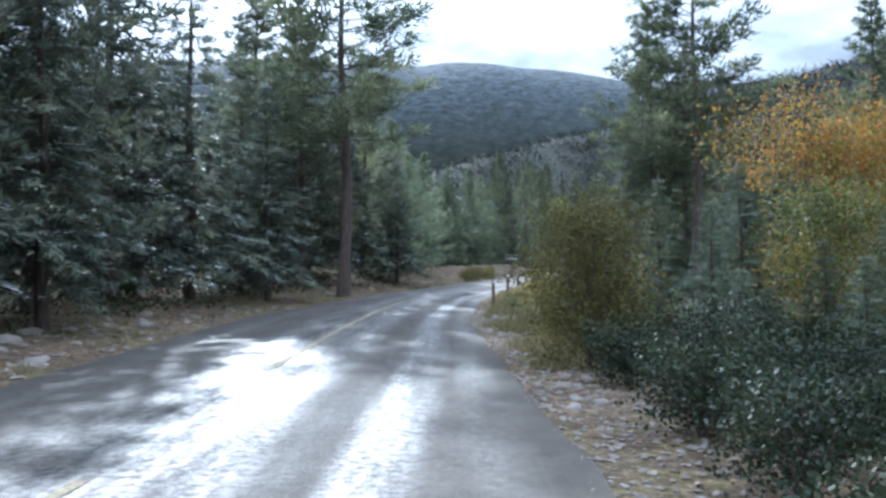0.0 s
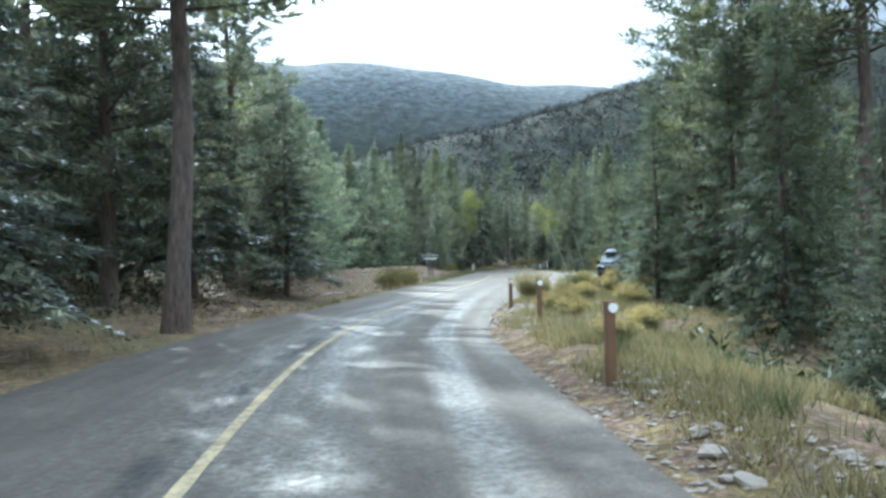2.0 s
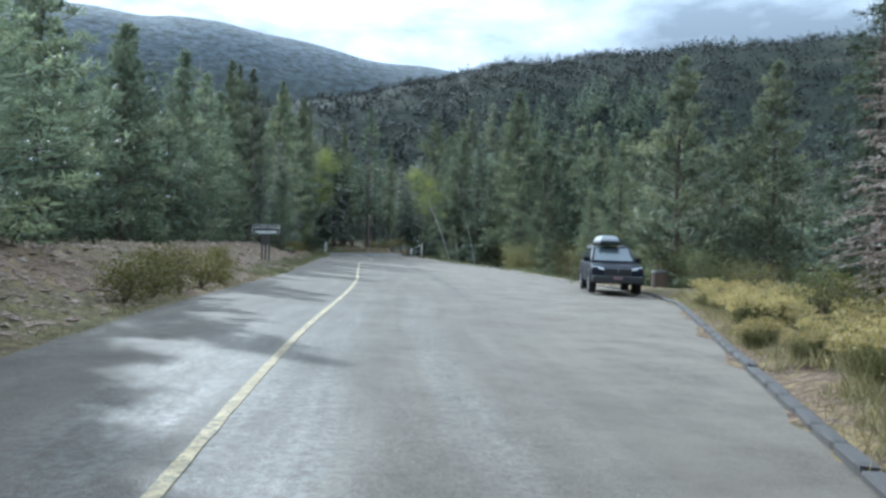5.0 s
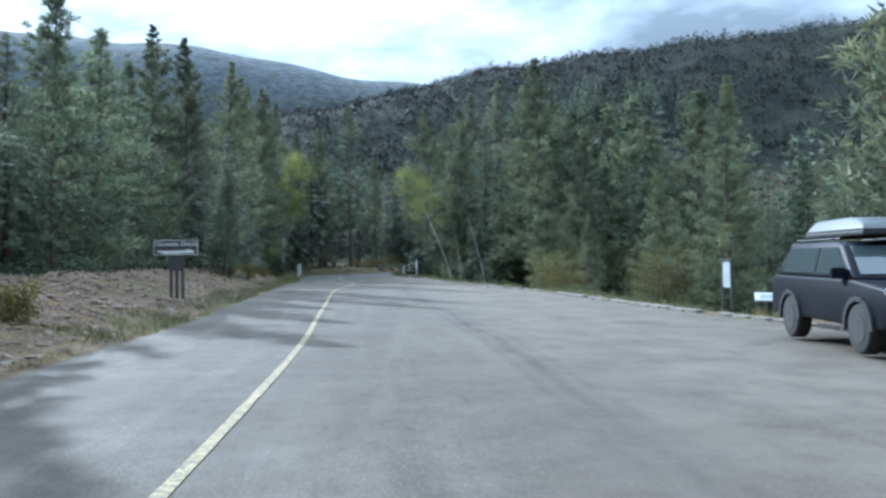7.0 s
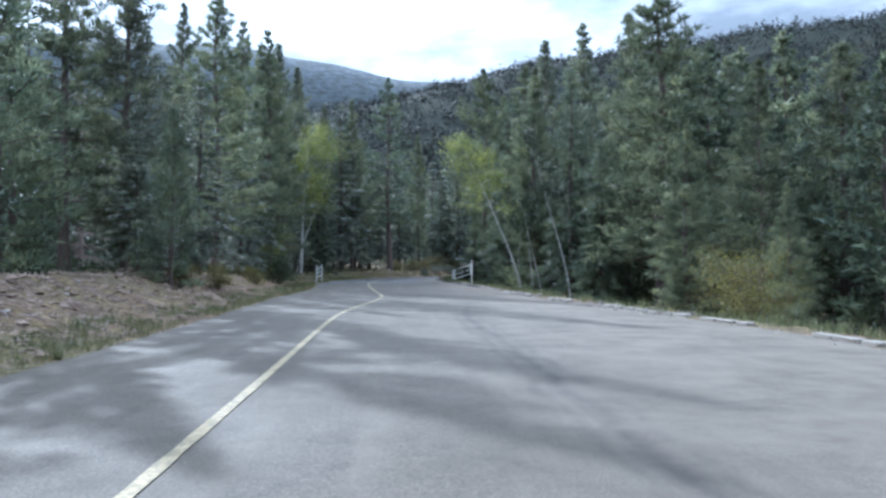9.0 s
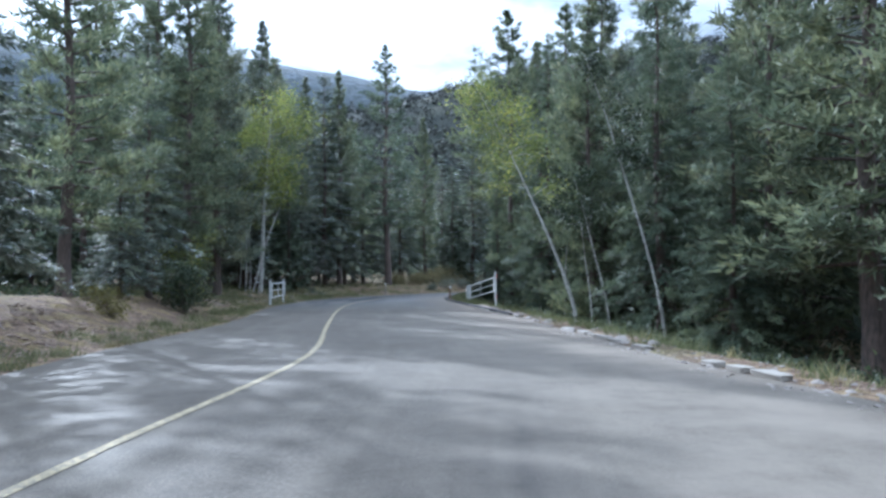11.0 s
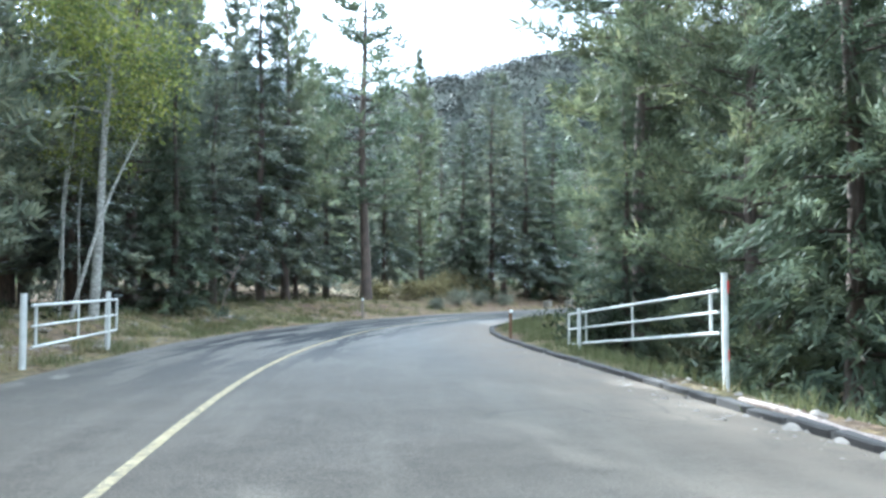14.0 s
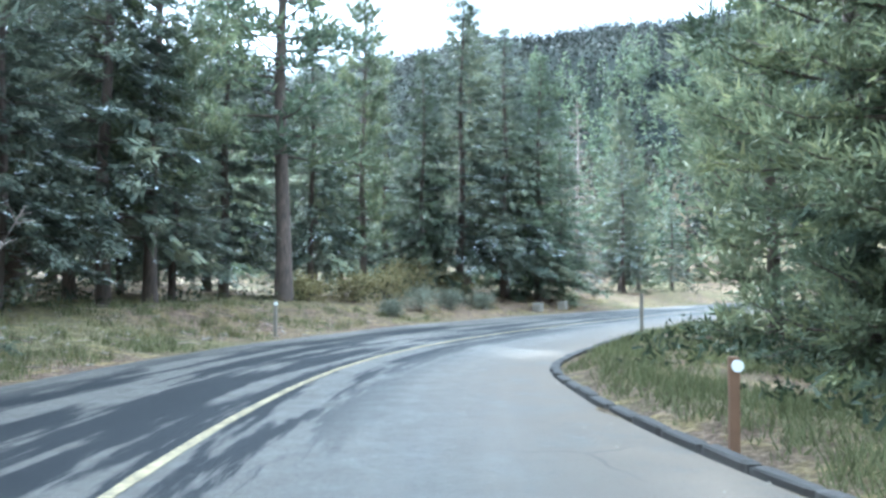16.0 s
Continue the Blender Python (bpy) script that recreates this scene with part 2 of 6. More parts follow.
    drift = mixed(nt, 1.0, ramp(nt, noise_of(nt, 1.1, 6, 0.7, pos), ((0.28, (0, 0, 0)), (0.52, (1, 1, 1)))), strip.outputs[0], "MULTIPLY")
    drift = mixed(nt, 1.0, drift, strip_y.outputs[0], "MULTIPLY")
    drift = mixed(nt, 1.0, drift, (0.75, 0.75, 0.75), "MULTIPLY")
    c = mixed(nt, drift, c, (0.17, 0.138, 0.108))
    # cracks
    vor = nt.nodes.new("ShaderNodeTexVoronoi")
    vor.feature = "DISTANCE_TO_EDGE"
    vor.inputs["Scale"].default_value = 0.55
    warp = mixed(nt, 0.45, pos, noise_color(nt, 0.9, pos))
    nt.links.new(warp, vor.inputs["Vector"])
    crack = ramp(nt, vor.outputs["Distance"], ((0.0, (1, 1, 1)), (0.012, (0, 0, 0))))
    crack = mixed(nt, 1.0, crack, ramp(nt, noise_of(nt, 0.3, 2, 0.5, pos), ((0.55, (0, 0, 0)), (0.68, (0.45, 0.45, 0.45)))), "MULTIPLY")
    c = mixed(nt, crack, c, (0.03, 0.03, 0.03))
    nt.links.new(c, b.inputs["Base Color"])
    # the wheel tracks of the shaded stretch at the start are wet
    wet_y = nt.nodes.new("ShaderNodeMapRange")
    wet_y.inputs["From Min"].default_value, wet_y.inputs["From Max"].default_value = 82, 48
    nt.links.new(sep.outputs[1], wet_y.inputs["Value"])
    wet_grain = ramp(nt, noise_of(nt, 9.0, 6, 0.75, pos), ((0.36, (0.15, 0.15, 0.15)), (0.60, (1, 1, 1))))
    band_u = nt.nodes.new("ShaderNodeMapRange")
    band_u.inputs["From Min"].default_value, band_u.inputs["From Max"].default_value = -5, 5
    sway = nt.nodes.new("ShaderNodeMath")
    sway.operation = "MULTIPLY_ADD"
    sway.inputs[1].default_value = 0.9
    nt.links.new(tracks, sway.inputs[0])
    sway_off = nt.nodes.new("ShaderNodeMath")
    sway_off.operation = "SUBTRACT"
    sway_off.inputs[1].default_value = 0.45
    nt.links.new(sep.outputs[0], sway_off.inputs[0])
    nt.links.new(sway_off.outputs[0], sway.inputs[2])
    nt.links.new(sway.outputs[0], band_u.inputs["Value"])
    bands = ramp(nt, band_u.outputs[0], ((0.14, (0.05, 0.05, 0.05)), (0.24, (0.42, 0.42, 0.42)), (0.33, (0.22, 0.22, 0.22)), (0.40, (0.85, 0.85, 0.85)), (0.58, (1, 1, 1)), (0.64, (0.16, 0.16, 0.16)), (0.68, (0.18, 0.18, 0.18)),
                                             (0.70, (0.95, 0.95, 0.95)), (0.74, (0.95, 0.95, 0.95)), (0.77, (0.12, 0.12, 0.12)), (0.81, (0.45, 0.45, 0.45)), (0.86, (0.03, 0.03, 0.03))))
    wet = mixed(nt, 1.0, bands, wet_y.outputs[0], "MULTIPLY")
    wet = mixed(nt, 1.0, wet, ramp(nt, lanes, ((0.34, (0.35, 0.35, 0.35)), (0.56, (1, 1, 1)))), "MULTIPLY")
    wet = mixed(nt, 1.0, wet, wet_grain, "MULTIPLY")
    r = mixed(nt, wet, ramp(nt, blot, ((0.3, (0.74, 0.74, 0.74)), (0.8, (0.9, 0.9, 0.9)))), (0.35, 0.35, 0.35))
    bend_y = nt.nodes.new("ShaderNodeMapRange")
    bend_y.inputs["From Min"].default_value, bend_y.inputs["From Max"].default_value = 146, 162
    nt.links.new(sep.outputs[1], bend_y.inputs["Value"])
    r = mixed(nt, bend_y.outputs[0], r, ramp(nt, patchy, ((0.35, (0.52, 0.52, 0.52)), (0.65, (0.76, 0.76, 0.76)))))
    r = mixed(nt, tar, r, (0.60, 0.60, 0.60))
    r = mixed(nt, drift, r, (0.9, 0.9, 0.9))
    nt.links.new(r, b.inputs["Roughness"])
    gloss = mixed(nt, old, (0.06, 0.06, 0.06), (0.14, 0.14, 0.14))
    gloss = mixed(nt, bend_y.outputs[0], gloss, (0.42, 0.42, 0.42))
    gloss = mixed(nt, wet, gloss, (0.55, 0.55, 0.55))
    gloss = mixed(nt, tar, gloss, (0.10, 0.10, 0.10))
    nt.links.new(mixed(nt, drift, gloss, (0.05, 0.05, 0.05)), b.inputs["Specular IOR Level"])
    bump(nt, b, grain, 0.5, 0.012)
    return m


def noise_color(nt, scale, vector):
    n = nt.nodes.new("ShaderNodeTexNoise")
    n.inputs["Scale"].default_value = scale
    nt.links.new(vector, n.inputs["Vector"])
    return n.outputs["Color"]


def earth():
    m, nt, b, _ = material("forest_soil")
    pos = place_of(nt)
    fine, mid, big = noise_of(nt, 14, 7, 0.7, pos), noise_of(nt, 1.6, 5, 0.6, pos), noise_of(nt, 0.11, 4, 0.6, pos)
    c = ramp(nt, fine, ((0.28, (0.05, 0.034, 0.025)), (0.5, (0.125, 0.087, 0.062)), (0.72, (0.25, 0.195, 0.15))))
    c = mixed(nt, ramp(nt, mid, ((0.48, (0, 0, 0)), (0.62, (0.75, 0.75, 0.75)))), c, ramp(nt, fine, ((0.3, (0.11, 0.082, 0.036)), (0.7, (0.26, 0.20, 0.095)))))
    c = mixed(nt, ramp(nt, big, ((0.45, (0, 0, 0)), (0.6, (0.5, 0.5, 0.5)))), c, ramp(nt, fine, ((0.3, (0.05, 0.055, 0.022)), (0.7, (0.16, 0.16, 0.07)))))
    clod = noise_of(nt, 4.2, 6, 0.75, pos)
    c = mixed(nt, 1.0, c, ramp(nt, clod, ((0.32, (0.42, 0.40, 0.40)), (0.5, (1, 1, 1)), (0.68, (1.75, 1.68, 1.6)))), "MULTIPLY")
    # scrub on far slopes; snow and bluish haze coloured onto the high ridge
    sep = nt.nodes.new("ShaderNodeSeparateXYZ")
    nt.links.new(pos, sep.inputs[0])
    slope = nt.nodes.new("ShaderNodeMapRange")
    slope.inputs["From Min"].default_value, slope.inputs["From Max"].default_value = 6, 30
    nt.links.new(sep.outputs[2], slope.inputs["Value"])
    wood = ramp(nt, noise_of(nt, 0.05, 8, 0.75, pos), ((0.40, (0.014, 0.018, 0.015)), (0.58, (0.028, 0.032, 0.023)), (0.76, (0.075, 0.058, 0.040))))
    c = mixed(nt, slope.outputs[0], c, wood)
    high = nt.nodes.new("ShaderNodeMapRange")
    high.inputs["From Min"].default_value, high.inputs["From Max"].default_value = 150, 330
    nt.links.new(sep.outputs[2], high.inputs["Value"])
    # one pale blue mix holds both the dusted snow and the distance haze
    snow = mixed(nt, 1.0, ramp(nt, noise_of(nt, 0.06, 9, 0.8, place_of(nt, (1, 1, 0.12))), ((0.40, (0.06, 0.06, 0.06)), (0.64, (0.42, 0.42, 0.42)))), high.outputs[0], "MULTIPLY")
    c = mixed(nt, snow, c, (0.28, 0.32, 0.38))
    nt.links.new(c, b.inputs["Base Color"])
    b.inputs["Roughness"].default_value = 1.0
    b.inputs["Specular IOR Level"].default_value = 0.08
    bump(nt, b, mixed(nt, 0.5, fine, clod), 0.9, 0.12)
    return m


def bark(name, dark, light, scale=(6, 6, 1.2)):
    m, nt, b, _ = material(name)
    v = place_of(nt, scale)
    n = noise_of(nt, 2.5, 6, 0.65, v)
    nt.links.new(ramp(nt, n, ((0.3, dark), (0.7, light))), b.inputs["Base Color"])
    b.inputs["Roughness"].default_value = 0.9
    bump(nt, b, n, 0.8, 0.03)
    return m


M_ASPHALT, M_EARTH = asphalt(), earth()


def worn_paint():
    m, nt, b, _ = material("worn_yellow_paint")
    pos = place_of(nt)
    c = ramp(nt, noise_of(nt, 3.0, 5, 0.6, pos), ((0.3, (0.23, 0.186, 0.108)), (0.7, (0.38, 0.312, 0.19))))
    bare = ramp(nt, noise_of(nt, 11.0, 6, 0.75, pos), ((0.42, (0.85, 0.85, 0.85)), (0.56, (0, 0, 0))))
    thin = ramp(nt, noise_of(nt, 0.45, 3, 0.6, pos), ((0.35, (1, 1, 1)), (0.65, (0.35, 0.35, 0.35))))
    c = mixed(nt, mixed(nt, 1.0, bare, thin, "MULTIPLY"), c, (0.09, 0.086, 0.08))
    nt.links.new(c, b.inputs["Base Color"])
    b.inputs["Roughness"].default_value = 0.85
    b.inputs["Specular IOR Level"].default_value = 0.15
    return m


M_PAINT_Y = worn_paint()
M_KERB_D, M_KERB_L = plain("dark_kerb", (0.045, 0.040, 0.036), 0.9, var=0.4, grain=12, bumpy=0.5), plain("pale_kerb", (0.19, 0.168, 0.138), 0.9, var=0.5, grain=7, bumpy=0.5)
M_ROCK = plain("pale_rock", (0.215, 0.185, 0.155), 0.92, var=0.4, grain=9, bumpy=0.6)
M_CLOD = plain("brown_clods", (0.20, 0.145, 0.105), 0.95, var=0.55, grain=3.5, bumpy=0.6)
M_PINE_BARK = bark("pine_bark", (0.030, 0.025, 0.022), (0.14, 0.10, 0.078))
M_DEAD_BARK = bark("dead_bark", (0.16, 0.12, 0.10), (0.36, 0.29, 0.25))
M_ASPEN_BARK = bark("aspen_bark", (0.10, 0.095, 0.085), (0.52, 0.50, 0.45), (3, 3, 5))
M_PINE = foliage("pine_needles", [(0.092, 0.110, 0.067), (0.119, 0.139, 0.083), (0.148, 0.168, 0.099), (0.177, 0.190, 0.112)], through=0.36, clumps=0.6)
M_YOUNG = foliage("young_pine_needles", [(0.094, 0.111, 0.069), (0.119, 0.135, 0.082), (0.147, 0.160, 0.098), (0.172, 0.182, 0.115)], through=0.36, clumps=0.6)
M_FROST = foliage("frosted_pine_needles", [(0.132, 0.159, 0.100), (0.164, 0.194, 0.122), (0.208, 0.237, 0.155)], through=0.45, clumps=0.6)
M_PINE_SNOW = foliage("dusted_pine_needles", [(0.114, 0.131, 0.094), (0.153, 0.171, 0.118), (0.213, 0.222, 0.150)], through=0.32, clumps=0.6)
M_SPRUCE = foliage("spruce_needles", [(0.067, 0.086, 0.060), (0.096, 0.118, 0.075), (0.130, 0.154, 0.095)], through=0.32, clumps=0.6)
M_SPRUCE_SNOW = foliage("dusted_spruce_needles", [(0.108, 0.130, 0.100), (0.150, 0.169, 0.128), (0.213, 0.227, 0.170)], through=0.32, clumps=0.6)
# second-row spruce needles, their colour darkened to hold the shade inside the wood
M_BACK_SHADED = foliage("shaded_back_needles", [(0.037, 0.053, 0.038), (0.059, 0.078, 0.051), (0.093, 0.113, 0.070)], through=0.35, clumps=0.5)
M_ASPEN = foliage("aspen_leaves", [(0.13, 0.16, 0.05), (0.19, 0.215, 0.06), (0.29, 0.285, 0.08)], through=0.45, clumps=0.9)
M_GOLD = foliage("autumn_leaves", [(0.20, 0.19, 0.045), (0.32, 0.23, 0.045), (0.36, 0.20, 0.05), (0.36, 0.145, 0.045)], through=0.45, clumps=0.8)
M_WILLOW = foliage("willow_leaves", [(0.084, 0.081, 0.025), (0.122, 0.111, 0.031), (0.180, 0.148, 0.047)], through=0.4)
M_SAGE = foliage("sage_leaves", [(0.15, 0.16, 0.115), (0.20, 0.21, 0.155), (0.26, 0.265, 0.20)], through=0.3)
# leaf green darkened throughout, the shade under the trees put into the colour
M_BUSH_SHADED = foliage("shaded_shrub_leaves", [(0.024, 0.034, 0.018), (0.031, 0.042, 0.022), (0.044, 0.054, 0.027)], through=0.2, clumps=1.2)
M_OLIVE = foliage("olive_leaves", [(0.08, 0.095, 0.03), (0.12, 0.13, 0.04), (0.18, 0.165, 0.05)], through=0.4, clumps=1.2)
M_RABBIT = foliage("rabbitbrush_flowers", [(0.30, 0.215, 0.05), (0.38, 0.30, 0.11), (0.44, 0.39, 0.23)], through=0.3)
M_RABBIT_STEM = foliage("rabbitbrush_stems", [(0.09, 0.09, 0.04), (0.15, 0.145, 0.06), (0.22, 0.20, 0.09)], through=0.3)
M_STRAW = foliage("dry_grass_blades", [(0.13, 0.112, 0.05), (0.22, 0.188, 0.085), (0.33, 0.285, 0.15)], through=0.35)
M_GRASS = foliage("green_grass_blades", [(0.075, 0.088, 0.038), (0.125, 0.135, 0.06), (0.20, 0.19, 0.095)], through=0.35)
M_SNOW = plain("thin_snow", (0.62, 0.66, 0.70), 0.7, var=0.12, grain=8, bumpy=0)
M_BROWN = foliage("brown_needles", [(0.15, 0.12, 0.095), (0.23, 0.19, 0.155)], through=0.2)
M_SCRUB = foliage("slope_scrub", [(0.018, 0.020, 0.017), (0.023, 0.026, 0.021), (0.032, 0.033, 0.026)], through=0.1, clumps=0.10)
M_WOOD_POST = plain("brown_post_wood", (0.14, 0.076, 0.040), 0.8, var=0.35, grain=14, bumpy=0.4)
M_REFLECT = plain("white_reflector", (0.75, 0.75, 0.72), 0.35, var=0.05)
M_RED = plain("red_reflector", (0.6, 0.07, 0.06), 0.4, var=0.1)
M_WHITE = plain("white_gate_paint", (0.50, 0.50, 0.47), 0.65, var=0.55, grain=7, bumpy=0.2)
M_SIGN = plain("brown_sign_board", (0.045, 0.042, 0.038), 0.75, var=0.25, grain=10, bumpy=0.2)
M_LETTER = plain("pale_sign_lettering", (0.62, 0.63, 0.60), 0.6, var=0.08)
M_PANEL = plain("pale_panel", (0.40, 0.43, 0.44), 0.35, var=0.1)
M_CAR = plain("black_car_paint", (0.005, 0.006, 0.011), 0.45, var=0.1, bumpy=0)
M_CAR.node_tree.nodes["Principled BSDF"].inputs["Specular IOR Level"].default_value = 0.12
M_BIN = plain("dark_brown_bin", (0.085, 0.055, 0.038), 0.8, var=0.3, grain=10)
M_TRIM = plain("black_plastic", (0.018, 0.018, 0.019), 0.6, var=0.2)
M_TYRE = plain("tyre_rubber", (0.022, 0.022, 0.022), 0.85, var=0.2)
M_RIM = plain("dark_alloy", (0.16, 0.16, 0.17), 0.35, metal=0.9, var=0.1, bumpy=0)
M_LAMP = plain("headlamp_lens", (0.5, 0.52, 0.55), 0.12, var=0.05, bumpy=0)
M_BOX = plain("silver_cargo_box", (0.085, 0.095, 0.10), 0.45, var=0.06, bumpy=0)
M_GLASS = plain("tinted_car_glass", (0.05, 0.062, 0.065), 0.06, var=0.05, bumpy=0)
M_GLASS.node_tree.nodes["Principled BSDF"].inputs["Specular IOR Level"].default_value = 0.9
M_PLATE = plain("plate", (0.17, 0.10, 0.10), 0.5, var=0.1)

# ---- helpers for meshes ----
def mesh_object(name, verts, faces, mat, parent=None, label="", smooth=False):
    me = bpy.data.meshes.new(name)
    me.from_pydata([tuple(v) for v in verts], [], [tuple(f) for f in faces])
    me.materials.append(mat)
    if smooth:
        me.shade_smooth()
    ob = new(name, me)
    ob.parent = parent
    if label:
        tagged(ob, label=label)
    return ob


def part(name, bm, mat, parent=None, label="", smooth=False):
    me = bpy.data.meshes.new(name)
    bm.to_mesh(me)
    bm.free()
    me.materials.append(mat)
    if smooth:
        me.shade_smooth()
    ob = new(name, me)
    ob.parent = parent
    if label:
        tagged(ob, label=label)
    return ob


def shared_part(name, me, parent, label=""):
    ob = new(name, me)
    ob.parent = parent
    return tagged(ob, label=label)


def block(bm, x0, x1, y0, y1, z0, z1, bevel=0.0):
    r = bmesh.ops.create_cube(bm, size=1.0, matrix=Matrix.Translation(((x0 + x1) / 2, (y0 + y1) / 2, (z0 + z1) / 2)) @ Matrix.Diagonal((x1 - x0, y1 - y0, z1 - z0, 1)))
    if bevel:
        edges = list({e for v in r["verts"] for e in v.link_edges})
        bmesh.ops.bevel(bm, geom=edges, offset=bevel, segments=2, profile=0.6, affect="EDGES")
    return bm


def rod(bm, a, b, r, sides=10):
    a, b = Vector(a), Vector(b)
    m = Matrix.Translation((a + b) / 2) @ (b - a).to_track_quat("Z", "Y").to_matrix().to_4x4()
    bmesh.ops.create_cone(bm, cap_ends=True, segments=sides, radius1=r, radius2=r, depth=(b - a).length, matrix=m)
    return bm


def unit(v):
    return v / np.maximum(np.linalg.norm(v, axis=-1, keepdims=True), 1e-9)


def tubes(paths, sides=6):
    """Tapered tubes along polylines of (points, radii): vertices and faces."""
    V, F, n0 = [], [], 0
    ring = np.linspace(0, 2 * np.pi, sides, endpoint=False)
    for pts, rad in paths:
        pts = np.asarray(pts, float)
        d = unit(np.gradient(pts, axis=0))
        ref = np.where(np.abs(d[:, 2:3]) > 0.9, [[1.0, 0, 0]], [[0, 0, 1.0]])
        s = unit(np.cross(d, ref))
        u = np.cross(s, d)
        V.append((pts[:, None] + np.asarray(rad)[:, None, None] * (np.cos(ring)[None, :, None] * s[:, None] + np.sin(ring)[None, :, None] * u[:, None])).reshape(-1, 3))
        k = len(pts)
        for i in range(k - 1):
            for j in range(sides):
                a, b = n0 + i * sides + j, n0 + i * sides + (j + 1) % sides
                F.append((a, b, b + sides, a + sides))
        F.append(tuple(n0 + (k - 1) * sides + j for j in range(sides)))
        n0 += k * sides
    return np.concatenate(V), F


def diamonds(c, way, length, width, rng, flat=None):
    """Narrow four-cornered sprigs from c along way; flat: the normal they lie across."""
    way = unit(way)
    side = unit(np.cross(way, rng.normal(size=way.shape) if flat is None else flat))
    mid = c + way * (length * 0.55)[:, None]
    v = np.stack([c, mid + side * width[:, None], c + way * length[:, None], mid - side * width[:, None]], 1).reshape(-1, 3)
    f = np.arange(len(v)).reshape(-1, 4)
    return v, f


def blades(c, way, length, width, rng, flat=None):
    """Pointed three-cornered needles sprigs from c along way."""
    way = unit(way)
    side = unit(np.cross(way, rng.normal(size=way.shape) if flat is None else flat)) * width[:, None]
    v = np.stack([c - side, c + side, c + way * length[:, None]], 1).reshape(-1, 3)
    return v, np.arange(len(v)).reshape(-1, 3)


def mesh_data(name, v, f, mat, extra=None):
    """A mesh of like faces; extra: more vertices and faces of the same corner count, in a material of their own."""
    me = bpy.data.meshes.new(name)
    v, f = np.asarray(v, np.float32), np.asarray(f, np.int32)
    first = len(f)
    if extra is not None:
        f = np.concatenate([f, np.asarray(extra[1], np.int32) + len(v)])
        v = np.concatenate([v, np.asarray(extra[0], np.float32)])
    n, k = len(f), f.shape[1]
    me.vertices.add(len(v))
    me.vertices.foreach_set("co", v.ravel())
    me.loops.add(n * k)
    me.loops.foreach_set("vertex_index", f.ravel())
    me.polygons.add(n)
    me.polygons.foreach_set("loop_start", np.arange(0, n * k, k, dtype=np.int32))
    me.polygons.foreach_set("loop_total", np.full(n, k, np.int32))
    me.materials.append(mat)
    if extra is not None:
        me.materials.append(extra[2])
        me.polygons.foreach_set("material_index", (np.arange(n) >= first).astype(np.int32))
    me.update(calc_edges=True)
    return me


def list_mesh(name, v, f, mat, smooth=True):
    me = bpy.data.meshes.new(name)
    me.from_pydata([tuple(p) for p in v], [], f)
    me.materials.append(mat)
    if smooth:
        me.shade_smooth()
    return me


# ---- the plan: road edges and the lie of the land ----
LEFT_EDGE = [(-40, -1.6), (0, -2.2), (16.5, -2.8), (23.5, -3.2), (30, -3.4), (34, -3.1), (39, -2.6), (41.7, -2.3), (48.3, -1.5), (54, 0.0), (59.8, 1.0), (64.2, 1.8), (73, 3.5), (82, 5.6), (93.6, 8.5), (98, 9.4),
             (103.2, 10.2), (108, 11.2), (116, 12.8), (128.3, 15.0), (138.4, 17.5), (142.2, 18.1), (149.4, 18.9), (153.7, 19.5), (157, 20.2), (162.6, 21.6), (165.8, 22.8), (168.5, 24.1), (171.3, 25.7),
             (175, 28.2), (177.5, 30.3), (182, 34.5), (187.5, 41.2), (192.5, 48.5), (203, 65.0), (220, 92.0), (300, 215.0)]
MIDDLE = [(-40, 1.6), (0, 1.2), (15, 0.7), (26, 0.4), (35, 0.5), (40, 0.8), (48.4, 1.95), (56.4, 3.6), (60.4, 4.4), (68.6, 6.2), (78, 8.6), (87.4, 10.8), (95.9, 12.4), (102.6, 13.75), (108, 14.78), (114.8, 16.1), (119, 17.25), (122.8, 18.6), (126.7, 19.75), (129, 20.03), (132.4, 20.32), (137.6, 21.0), (144.6, 21.9), (148.6, 22.5), (154.5, 23.6), (158, 24.6), (161.4, 25.7), (164, 26.7), (168.8, 29.0), (171.2, 30.5), (175, 33.9), (180.6, 40.3), (188, 50.5), (200, 68.0), (215, 91.0), (300, 222.0)]
RIGHT_EDGE = [(-40, 5.6), (0, 5.3), (12, 4.8), (15.3, 4.5), (22.6, 4.0), (26.4, 3.7), (30.5, 3.7), (35, 3.9), (39.7, 4.1), (43.8, 4.6), (47.6, 5.2), (50.7, 6.0), (55.4, 7.2), (58.6, 8.8), (65.5, 12.7), (76.5, 18.9),
              (82, 21.2), (87, 22.1), (93, 22.7), (100, 23.8), (107, 25.1), (113, 25.6), (124, 26.1), (133, 27.3), (138, 28.0), (142.5, 28.5), (146.7, 29.0), (153.6, 29.8), (157.5, 30.2), (161.5, 30.8), (164.1, 31.4), (166.8, 32.3),
              (168.2, 33.0), (169.9, 34.4), (173.7, 38.0), (179.6, 44.8), (188, 56.0), (198, 70.5), (213, 93.0), (300, 227.0)]


# the middle line is eased through its points
_y = np.arange(-40, 300.1, 0.5)
_x = sum(np.interp(_y + d, [p[0] for p in MIDDLE], [p[1] for p in MIDDLE]) * w for d, w in ((-4, 0.12), (-2, 0.22), (0, 0.32), (2, 0.22), (4, 0.12)))
MIDDLE = list(zip(_y, _x))
COLUMNS = {id(t): (np.array([p[0] for p in t], float), np.array([p[1] for p in t], float)) for t in (LEFT_EDGE, MIDDLE, RIGHT_EDGE)}


